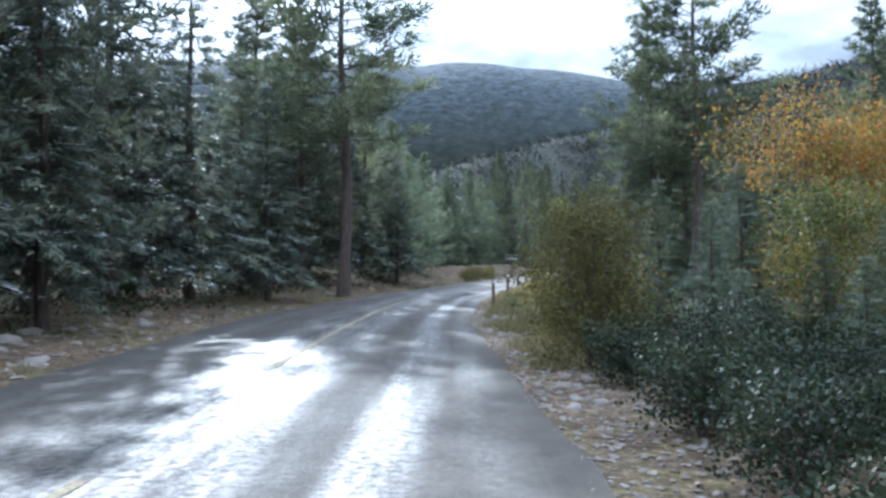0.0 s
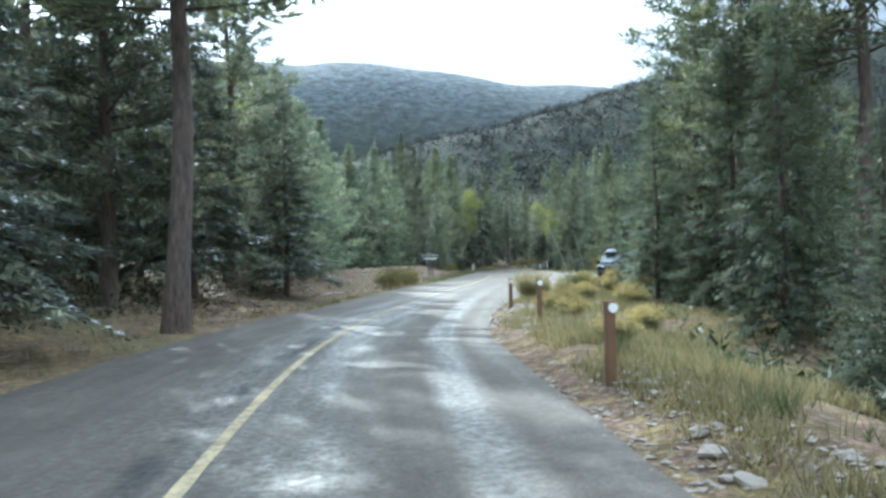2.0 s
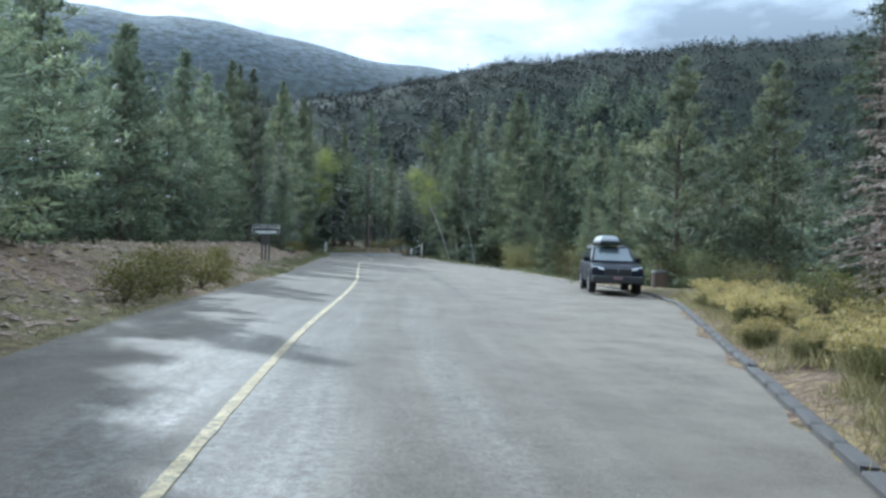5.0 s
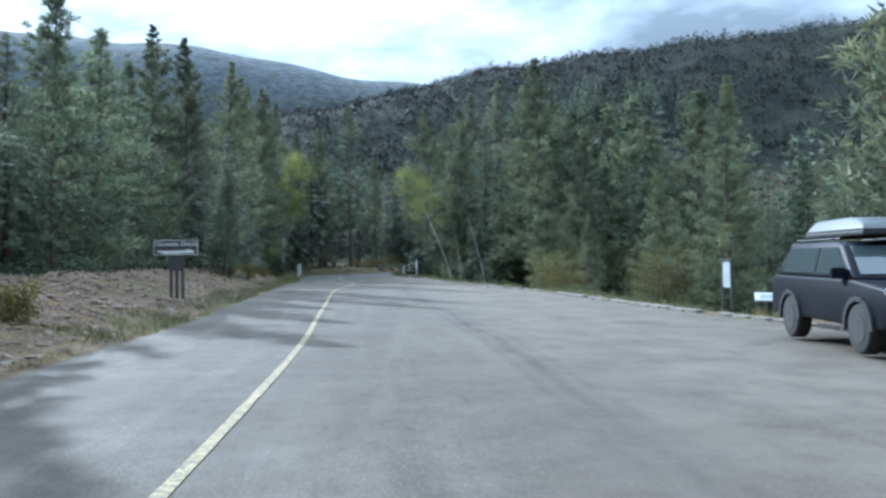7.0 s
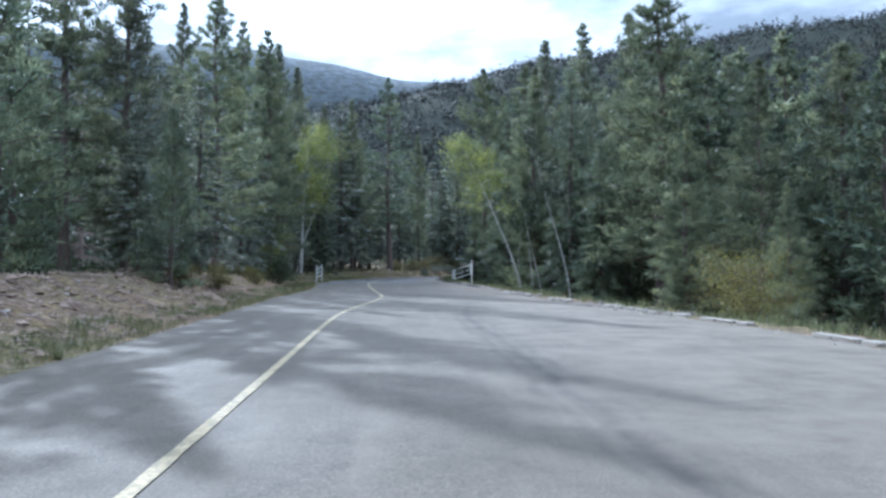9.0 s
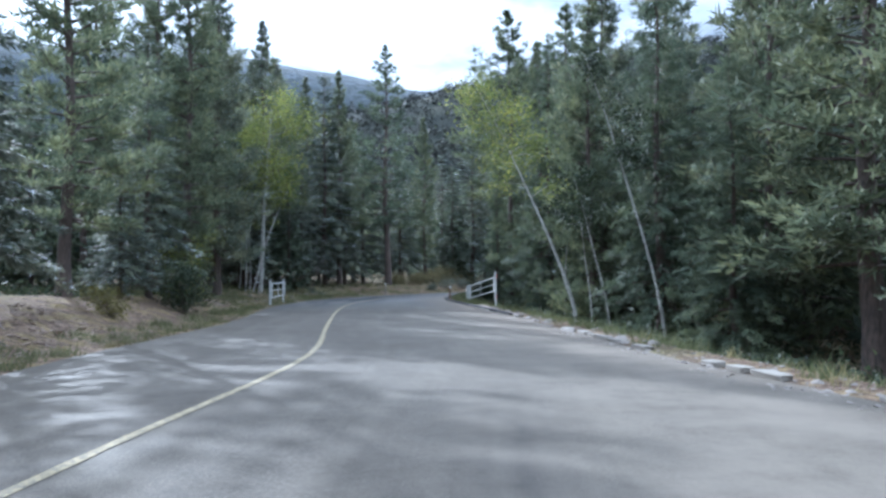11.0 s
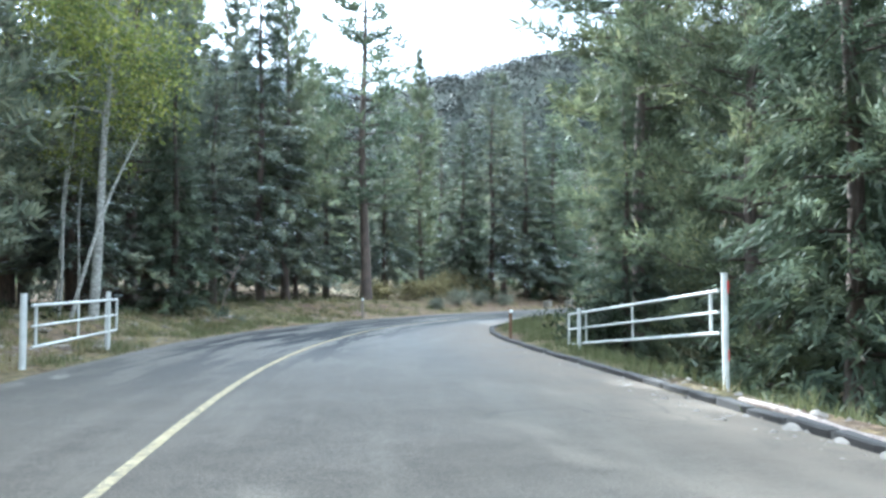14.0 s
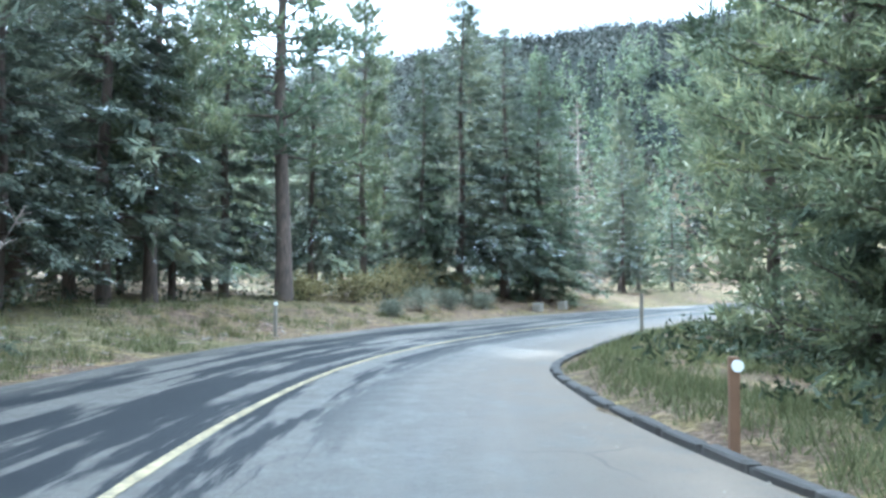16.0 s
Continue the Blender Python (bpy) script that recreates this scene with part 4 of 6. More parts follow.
def forest():
    tree_kinds()
    # the front trees: kind, x, y, height, width
    front = [
        ("high_pine", -2.7, 45.2, 22, 1.2), ("dusted_spruce", -7.2, 18.0, 15, 1.0), ("dusted_pine", -8.6, 22.5, 17, 1.0), ("dusted_pine", -8.3, 27.0, 17, 0.95), ("dusted_spruce", -6.4, 24.0, 11, 1.0),
        ("dusted_spruce", -8.3, 31.5, 16, 1.1), ("dusted_spruce", -7.0, 35.5, 13.5, 1.1), ("dusted_pine", -6.8, 41.2, 10.5, 1.1), ("dusted_spruce", -5.0, 39.0, 9.5, 1.1), ("dusted_pine", -6.0, 50.5, 17, 1.0),
        ("dusted_spruce", -4.2, 53.5, 12, 1.1), ("dusted_pine", -3.6, 58.5, 15, 1.0),
        ("frosty_pine", -2.4, 64.0, 9.0, 1.1), ("frosty_pine", -1.6, 69.0, 9.5, 1.1), ("frosty_pine", -5.0, 73.0, 14, 1.0), ("frosty_pine", -1.9, 78.3, 8.6, 1.2), ("frosty_pine", -4.3, 83.0, 14.5, 1.0), ("frosty_pine", -1.5, 88.5, 12.0, 0.95),
        ("frosty_pine", 0.6, 97.3, 10.8, 1.0), ("spruce", 2.6, 104.0, 9.0, 1.0), ("frosty_pine", 3.0, 112.0, 13.2, 0.9), ("frosty_pine", 4.4, 116.5, 12.5, 0.9), ("frosty_pine", 5.6, 121.2, 12.0, 0.9),
        ("frosty_pine", 11.0, 123.8, 7.0, 0.8), ("dusted_pine", 8.6, 129.6, 16.0, 0.9), ("dusted_spruce", 10.9, 130.6, 5.5, 1.2), ("dusted_spruce", 9.4, 126.6, 6.5, 1.1), ("dusted_spruce", 13.6, 143.6, 6.5, 1.2), ("tall_pine", 6.6, 127.0, 16.0, 0.9), ("dusted_spruce", 11.6, 133.5, 10.5, 0.9), ("tall_pine", 12.2, 141.0, 17.6, 0.85), ("dusted_spruce", 14.2, 146.8, 12, 0.9),
        ("bare_tree", 3.8, 146.7, 20, 0.7), ("tall_pine", 13.8, 154.4, 19.5, 0.8), ("tall_pine", 13.0, 159.0, 17, 0.9), ("dusted_pine", 15.2, 165.0, 16, 0.9), ("dusted_spruce", 17.8, 170.2, 13, 1.1), ("tall_pine", 15.6, 170.5, 22, 0.7), ("tall_pine", 8.7, 166.4, 24.2, 0.7),
        ("dusted_pine", 20.8, 187.4, 21, 0.7), ("dusted_spruce", 22.6, 178.2, 12.5, 1.05), ("dusted_spruce", 24.9, 182.8, 19.8, 0.9), ("thin_pine", 31.3, 187.6, 23.6, 1.1), ("dusted_spruce", 27.2, 187.0, 11, 1.0), ("dusted_pine", 29.2, 196.8, 17, 0.8),
        ("dusted_spruce", 34.4, 195.8, 12.5, 1.0), ("dusted_spruce", 37.4, 202.4, 14.2, 1.0), ("dusted_spruce", 41.8, 208.0, 16.4, 1.0), ("dusted_spruce", 42.0, 194.6, 17.2, 1.15), ("dusted_spruce", 45.0, 195.6, 15.8, 1.15),
        ("spruce", 47.6, 196.4, 15.0, 1.15), ("dusted_spruce", 51.6, 201.0, 12.6, 1.0), ("bare_tree", 57.0, 208.0, 15, 0.9), ("dusted_pine", 63.5, 212.0, 16.5, 0.9), ("dusted_spruce", 61.0, 208.0, 12, 1.0),
        # most of the next three lines are trees added sunward, shading road and bend
        ("tall_pine", 15.6, 150.4, 18, 0.8), ("dusted_pine", 16.6, 157.8, 19, 0.8), ("tall_pine", 26.4, 184.2, 20, 0.7), ("dusted_pine", 23.6, 187.6, 20, 0.7), ("dusted_spruce", 15.8, 172.6, 15, 0.9), ("dusted_pine", 19.4, 174.2, 21, 0.75), ("spruce", 21.2, 171.8, 11, 0.9), 
        ("dusted_pine", 17.2, 176.4, 17, 0.8), ("dusted_pine", 13.4, 177.8, 18, 0.8), ("dusted_spruce", -7.8, 46.4, 11, 1.1), ("dusted_pine", -9.6, 54.0, 19, 1.1), ("dusted_pine", 15.8, 190.4, 22, 0.9), ("dusted_spruce", 33.4, 191.8, 16, 0.8), ("tall_pine", 36.6, 194.6, 18, 0.7), ("dusted_spruce", -1.4, 58.6, 9.0, 1.1), ("spruce", 39.4, 193.4, 13, 0.9), ("dusted_pine", 46.0, 203.0, 19, 0.8),
        ("dusted_pine", 16.2, 193.5, 23, 1.2), ("dusted_pine", 18.6, 190.8, 22, 1.1), ("dusted_pine", 14.2, 197.5, 23, 1.2), ("tall_pine", 20.8, 197.0, 24, 1.1), ("dusted_spruce", 29.4, 190.6, 15, 1.0), ("dusted_pine", 17.0, 187.0, 19, 1.0),
        # the other side
        ("high_pine", 14.6, 44.8, 19.0, 1.05), ("high_pine", 13.3, 48.8, 15.5, 1.0), ("spruce", 12.0, 46.8, 8.0, 1.2), ("spruce", 10.4, 38.0, 5.4, 1.1), ("spruce", 8.9, 22.8, 4.4, 1.2), ("spruce", 10.4, 25.6, 5.8, 1.1), ("spruce", 12.0, 21.6, 4.4, 1.2), ("spruce", 9.4, 30.0, 5.6, 1.1), ("spruce", 12.6, 34.0, 5.6, 1.2), ("spruce", 10.8, 42.0, 7.5, 1.0), ("spruce", 14.8, 38.5, 8.5, 1.1), ("tall_pine", 26.4, 51.5, 17.5, 1.0),
        ("spruce", 10.7, 49.2, 6.6, 1.0), ("spruce", 13.6, 57.0, 9.5, 1.05), ("full_pine", 13.6, 52.6, 14.0, 0.95), ("full_pine", 15.6, 50.6, 14.5, 1.0), ("spruce", 17.8, 60.5, 11.0, 0.9), ("young_pine", 21.2, 63.0, 13, 1.0),
        ("bare_tree", 21.6, 70.6, 10.5, 1.0), ("spruce", 24.6, 74.6, 13.0, 0.8), ("spruce", 22.8, 67.0, 14.0, 0.9), ("bare_tree", 23.6, 73.0, 11.5, 0.9), ("young_pine", 25.8, 87.2, 11.2, 1.0), ("young_pine", 28.4, 84.0, 10.4, 0.9), ("spruce", 29.2, 88.6, 10.0, 0.9),
        ("full_pine", 30.0, 100.2, 10.2, 0.95), ("full_pine", 31.7, 115.4, 5.6, 0.95), ("full_pine", 33.0, 110.0, 8.0, 1.0), ("full_pine", 33.6, 119.5, 11.0, 1.0), ("tall_pine", 34.4, 128.6, 18.4, 1.15), ("full_pine", 33.0, 124.0, 9.0, 1.0),
        ("young_pine", 41.4, 133.2, 15, 0.8), ("young_pine", 40.6, 123.0, 13.0, 1.1), ("young_pine", 40.6, 116.8, 13.8, 1.1), ("young_pine", 39.0, 111.0, 8.5, 1.0), ("young_pine", 35.6, 134.4, 17.4, 0.7), ("spruce", 33.2, 133.0, 10.0, 1.0),
        ("spruce", 34.2, 139.5, 16.0, 0.8), ("dusted_pine", 36.4, 149.4, 20.0, 0.8), ("full_pine", 34.4, 146.5, 17, 0.8), ("spruce", 34.2, 151.5, 16, 0.8), ("dusted_pine", 37.4, 144.6, 20, 0.85), ("full_pine", 35.4, 156.0, 17, 0.8),
        ("high_pine", 35.2, 161.0, 19.5, 0.95), ("spruce", 33.6, 159.0, 8.0, 1.0), ("spruce", 37.2, 153.0, 7.0, 1.2), ("spruce", 39.6, 157.4, 8.0, 1.2), ("spruce", 36.8, 147.4, 6.5, 1.2), ("tall_pine", 38.2, 158.4, 20, 0.9), ("full_pine", 37.2, 164.0, 15.5, 0.85), ("tall_pine", 39.2, 167.0, 18.0, 0.9), ("young_pine", 41.6, 172.0, 14.0, 0.9), ("spruce", 37.4, 164.6, 10, 1.0), ("spruce", 38.8, 163.0, 4.5, 1.2), ("spruce", 41.0, 166.4, 5.5, 1.2), ("spruce", 37.2, 159.4, 4.2, 1.2), ("spruce", 43.2, 170.4, 6.5, 1.2), ("spruce", 40.4, 161.0, 6.0, 1.2),
    ]
    for kind, x, y, h, wide in front:
        plant(kind, x, y, h, wide=wide)
    rng = np.random.default_rng(5)

    def scatter(count, y0, y1, side, d0, d1, kinds, h0, h1, gap):
        made = tries = 0
        while made < count and tries < 4000:
            tries += 1
            y, d = rng.uniform(y0, y1), rng.uniform(d0, d1)
            c = 1.0 / math.sqrt(1 + ((float(along(MIDDLE, y + 2)) - float(along(MIDDLE, y - 2))) / 4) ** 2)
            x = float(along(LEFT_EDGE, y)) - d / c if side < 0 else float(along(RIGHT_EDGE, y)) + d / c
            if any((x - a) ** 2 + (y - b) ** 2 < gap * gap for a, b in planted):
                continue
            plant(kinds[int(rng.integers(0, len(kinds)))], x, y, rng.uniform(h0, h1), rng.uniform(0, 360))
            made += 1

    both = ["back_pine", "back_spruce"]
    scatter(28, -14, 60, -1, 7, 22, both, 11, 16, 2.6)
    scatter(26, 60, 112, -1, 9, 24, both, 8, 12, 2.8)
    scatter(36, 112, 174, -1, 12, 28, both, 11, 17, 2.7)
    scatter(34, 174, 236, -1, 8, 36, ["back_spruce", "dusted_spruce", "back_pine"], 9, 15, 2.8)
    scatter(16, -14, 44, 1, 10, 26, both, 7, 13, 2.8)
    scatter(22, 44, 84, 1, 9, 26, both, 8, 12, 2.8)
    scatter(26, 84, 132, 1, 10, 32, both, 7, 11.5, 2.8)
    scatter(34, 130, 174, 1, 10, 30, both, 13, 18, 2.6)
    scatter(16, 174, 210, 1, 8, 26, both, 9, 14, 3.0)


def far_woods():
    """The woods beyond the second rows, and the scrub on the slopes, too many to count."""
    rng = np.random.default_rng(77)
    V, n = [], 0
    def crown(x, y, h, r, k, big=1.0, wide=0.30):
        z0 = land_z(x, y)
        t = rng.uniform(0, 1, k) ** 1.3
        a = rng.uniform(0, 2 * np.pi, k)
        rr = r * (1 - t) ** 0.8 * np.sqrt(rng.uniform(0.25, 1, k)) + 0.1
        c = np.column_stack([x + np.cos(a) * rr, y + np.sin(a) * rr, z0 + h * (0.04 + 0.94 * t)])
        way = np.column_stack([np.cos(a), np.sin(a), rng.uniform(-0.6, 0.5, k)]) + rng.normal(size=(k, 3)) * 0.4
        size = (0.07 * h + 0.35) * rng.uniform(0.6, 1.2, k) * (1.1 - 0.5 * t) * big
        return blades(c, way, size, size * wide * big, rng)[0]
    made = 0
    while made < 700:
        x, y = rng.uniform(-120, 170), rng.uniform(-60, 330)
        dl, dr = sides_of(x, y)
        if -2 < dl < 20 or -2 < dr < 24 or (dl < 0 and dr < 0) or max(dl, dr) > 110:
            continue
        h = rng.uniform(8, 15)
        V.append(crown(x, y, h, h * 0.2, 150))
        made += 1
    v = np.concatenate(V)
    ob = new("woods", mesh_data("woods", v, np.arange(len(v)).reshape(-1, 3), M_SPRUCE))
    tagged(ob, "dense dark conifer woods behind the roadside trees", "woods", kind="stuff")
    V = []
    made = 0
    while made < 11000:
        b, r = radians(rng.uniform(-28, 88)), rng.uniform(165, 470)
        x, y = 15 + r * math.sin(b), 100 + r * math.cos(b)
        dl, dr = sides_of(x, y)
        if y < 260 and (-6 < dl < 6 or -6 < dr < 6):
            continue
        # open grassy clearings between the shrubs
        if noise.noise((x * 0.035, y * 0.035, 4)) > 0.34 and rng.uniform() < 0.6:
            made += 0.2
            continue
        tall = rng.uniform(0, 1) < 0.12
        h = rng.uniform(4, 6) if tall else rng.uniform(2.2, 4.2)
        V.append(crown(x, y, h, h * (0.30 if tall else 0.75), 25 if not tall else 30, 1.25, 0.48))
        made += 1
    v = np.concatenate(V)
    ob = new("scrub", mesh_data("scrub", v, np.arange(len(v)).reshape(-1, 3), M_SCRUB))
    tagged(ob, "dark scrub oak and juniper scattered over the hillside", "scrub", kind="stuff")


def leafy(name, label, category, seed, x, y, data_args, z=None, parts=("trunk", "crown"), turn=0.0, group=""):
    wood, leaves = leafy_data(name, seed, **data_args)
    base = new(name)
    base.matrix_basis = pose(x, y, float(ground_z(x, y)) - 0.05 if z is None else z, 0, 0, turn)
    shared_part(parts[0], wood, base)
    shared_part(parts[1], leaves, base)
    planted.append((x, y))
    return tagged(base, label, category, group=group)


def aspens():
    aspen = dict(leaf_mat=M_ASPEN, bark_mat=M_ASPEN_BARK)
    leafy("aspen_tree", "white-barked aspen with yellow green leaves by the gate", "tree", 31, 19.1, 166.4, dict(h=12.6, stems=1, crown_lo=0.5, crown_r=2.7, leaves=9500, limbs=34, lean=(0.8, 0.2), leaf=0.14, rad=0.17, **aspen))
    leafy("aspen_tree", "slim leaning aspen stem with few green leaves", "tree", 32, 18.6, 165.4, dict(h=8.0, stems=1, crown_lo=0.55, crown_r=1.2, leaves=900, limbs=10, lean=(2.6, 0.8), rad=0.07, **aspen))
    leafy("aspen_tree", "leaning white aspen with yellow leaves over the verge", "tree", 33, 32.0, 142.4, dict(h=11.0, stems=1, crown_lo=0.50, crown_r=1.7, leaves=4600, limbs=20, lean=(-3.9, 2.4), rad=0.088, leaf=0.105, **aspen))
    for k, (x, y, h, ln) in enumerate(((32.6, 140.6, 6.5, (-1.2, 0.6)), (33.4, 144.2, 7, (-0.2, 0.9)), (33.4, 137.6, 11, (-2.8, 1.0)), (33.4, 147.6, 6.5, (0.5, 0.2)))):
        leafy("aspen_tree", "slim pale aspen stem among dark conifers", "tree", 40 + k, x, y, dict(h=h, stems=1, crown_lo=0.6, crown_r=1.1, leaves=1600, limbs=12, lean=ln, rad=0.05 if h < 8 else 0.07, leaf_mat=M_BUSH_SHADED, bark_mat=M_ASPEN_BARK))
    for k, (x, y, h, ln) in enumerate(((18.1, 166.4, 7.0, (0.4, 0.2)), (17.7, 168.0, 8.0, (0.7, 0.0)), (18.4, 167.8, 6.5, (0.1, 0.3)))):
        leafy("aspen_tree", "slim bare grey aspen stem behind the gate", "tree", 46 + k, x, y, dict(h=h, stems=1, crown_lo=0.6, crown_r=0.9, leaves=300, limbs=8, lean=ln, rad=0.05, **aspen))
    leafy("autumn_tree", "small tree in orange and gold autumn leaf", "tree", 51, 15.8, 30.0, dict(h=8.4, stems=4, crown_lo=0.15, crown_r=2.6, leaves=38000, limbs=56, leaf_mat=M_GOLD, bark_mat=M_ASPEN_BARK, leaf=0.095))
    leafy("autumn_tree", "green gold bushy tree beside an orange one", "tree", 52, 14.2, 25.0, dict(h=5.2, stems=4, crown_lo=0.1, crown_r=2.0, leaves=16000, limbs=44, leaf_mat=M_OLIVE, bark_mat=M_ASPEN_BARK, leaf=0.09))
    leafy("aspen_tree", "yellow green aspen in front of dark woods", "tree", 53, -4.6, 66.0, dict(h=10.5, stems=2, crown_lo=0.3, crown_r=1.8, leaves=3600, limbs=30, **aspen))


def shrubs():
    def bush(label, seed, x, y, h, r, mat, leaves=3800, stems=9, leaf=0.075):
        leafy("bush", label, "bush", seed, x, y, dict(h=h, stems=stems, crown_lo=0.12, crown_r=r, leaves=leaves, limbs=5 * stems, leaf_mat=mat, bark_mat=M_PINE_BARK, leaf=leaf, rad=0.02, clump=0.55), parts=("wood", "foliage"), group="roadside bushes")
    bush("olive brown willow bush beside the road", 61, 5.7, 18.6, 2.7, 0.95, M_WILLOW, 11000, 14, leaf=0.055)
    bush("olive brown willow bush beside the road", 62, 6.2, 22.0, 2.2, 0.9, M_WILLOW, 4200)
    bush("low willow bush on the verge", 63, 6.2, 25.0, 1.4, 0.7, M_WILLOW, 3000)
    rng = np.random.default_rng(12)
    for n, (x, y, h) in enumerate(((8.2, 12.5, 1.6), (9.6, 15.5, 2.2), (8.6, 20.0, 2.0), (10.4, 19.2, 2.6), (9.2, 24.6, 2.3), (11.6, 23.6, 2.8), (8.4, 26.8, 1.9), (12.6, 18.0, 2.4), (13.4, 13.5, 2.2), (10.2, 9.5, 1.6), (10.6, 28.8, 2.4), (7.6, 10.4, 1.2), (7.9, 14.6, 1.4), (8.9, 11.2, 1.5), (8.4, 8.0, 1.2), (7.4, 17.0, 1.2))):
        if h > 1.7:
            plant("spruce", x, y, h * 1.35, n * 61, wide=1.25)
        else:
            bush("green shrub, darkened as in shade, on the slope below the road", 80 + n, x, y, h, h * 0.45, M_BUSH_SHADED, 5200, 9, leaf=0.05)
    for n, (x, y, h) in enumerate(((5.9, 9.4, 0.7), (6.2, 11.4, 0.9), (6.0, 13.2, 0.85), (6.5, 15.0, 1.1), (5.9, 16.4, 0.8), (7.0, 13.0, 1.2), (7.0, 9.6, 1.0), (6.3, 20.2, 1.0), (7.2, 18.6, 1.5), (6.6, 24.4, 1.0), (6.5, 27.6, 1.0), (6.9, 30.4, 1.2), (7.6, 33.0, 1.4), (7.4, 26.0, 1.3))):
        bush("low shrub with shade-darkened leaves at the edge of the gravel bank", 100 + n, x, y, h, h * 0.55, M_BUSH_SHADED, 3200, 8, leaf=0.045)
    for n, (x, y, h) in enumerate(((3.4, 76.0, 1.15), (4.0, 78.0, 1.2), (4.6, 80.4, 1.1), (2.9, 74.4, 1.0), (5.2, 83.5, 0.85), (5.2, 91.0, 0.7), (12.6, 128.4, 0.9), (14.4, 136.6, 0.9), (11.2, 125.0, 0.8))):
        bush("low olive brush on the dirt bank", 120 + n, x, y, h, h * 0.65, M_WILLOW, 2200, 8, leaf=0.055)
    for n, (x, y, h) in enumerate(((9.9, 55.6, 0.9), (12.9, 59.6, 1.0), (15.2, 65.2, 0.9), (17.9, 69.4, 1.1), (20.6, 71.6, 1.2), (22.2, 77.4, 1.3), (24.2, 83.0, 1.6), (24.6, 86.4, 1.8), (19.0, 66.4, 1.4), (16.4, 60.4, 1.3))):
        bush("grey olive sagebrush behind the kerb", 140 + n, x, y, h, h * 0.6, M_OLIVE if n % 3 == 0 else M_WILLOW, 2600, 9, leaf=0.045)
    for n, (x, y, h) in enumerate(((36.6, 190.6, 1.2), (38.6, 192.2, 1.4), (34.6, 188.4, 1.0), (32.8, 189.2, 0.9), (40.6, 192.6, 1.0))):
        bush("low tawny brush beyond the outer verge", 160 + n, x, y, h, h * 0.8, M_STRAW, 2200, 9, leaf=0.09)
    bush("young yellow green shrub among dark boughs", 72, 15.5, 147.6, 3.0, 1.0, M_ASPEN, 3600, 7)
    plant("spruce", 8.5, 35.2, 3.2, 20, wide=1.25)
    plant("spruce", 8.2, 29.5, 2.8, 75, wide=1.25)
    bush("green willow bush behind the kerb", 66, 28.4, 102.5, 3.4, 1.5, M_WILLOW, 9000, 14, leaf=0.055)
    bush("green willow bush behind the kerb", 67, 28.6, 113.0, 2.6, 1.2, M_WILLOW, 7000, 12, leaf=0.055)
    bush("green bush at the end of the bank", 68, 16.0, 143.0, 1.8, 0.9, M_BUSH_SHADED, 4200)
    bush("green bush below the gate", 69, 32.4, 158.4, 1.3, 0.8, M_BUSH_SHADED, 3600)
    for n, (x, y, h) in enumerate(((35.4, 185.6, 0.6), (37.3, 187.6, 0.95), (39.4, 189.4, 0.8), (41.6, 190.9, 0.7))):
        bush("pale grey sagebrush along the outer edge of the bend", 170 + n, x, y, h, h * 0.75, M_SAGE, 2200, 9, leaf=0.06)


# ---- verges: grass, brush, stones ----
def side_point(rng, side, y0, y1, d0, d1):
    y, d = rng.uniform(y0, y1), rng.uniform(d0, d1)
    c = 1.0 / math.sqrt(1 + ((float(along(MIDDLE, y + 2)) - float(along(MIDDLE, y - 2))) / 4) ** 2)
    return (float(along(LEFT_EDGE, y)) - d / c if side < 0 else float(along(RIGHT_EDGE, y)) + d / c), y


def grass(name, label, mat, seed, strips, tall):
    """Blades in tufts along strips of the verge: side, y from, y to, metres out from, to, tufts."""
    rng = np.random.default_rng(seed)
    C, H = [], []
    for side, y0, y1, d0, d1, count, k in strips:
        for _ in range(count):
            x, y = side_point(rng, side, y0, y1, d0, d1)
            if noise.noise((x * 0.45, y * 0.45, seed)) < -0.12:
                continue
            m = int(rng.integers(12, 22))
            p = np.column_stack([x + rng.normal(size=m) * 0.11, y + rng.normal(size=m) * 0.11])
            C.append(np.column_stack([p, ground_z(p[:, 0], p[:, 1]) - 0.02]))
            H.append(np.full(m, k * rng.uniform(0.5, 1.2)))
    C, H = np.concatenate(C), np.concatenate(H)
    way = rng.normal(size=C.shape) * np.array([0.42, 0.42, 0.1]) + np.array([0, 0, 1.0])
    v, f = blades(C, way, H * tall * rng.uniform(0.6, 1.2, len(C)), np.full(len(C), 0.006) * (1 + H), rng)
    tagged(new(name, mesh_data(name, v, f, mat)), label, "grass", kind="stuff")


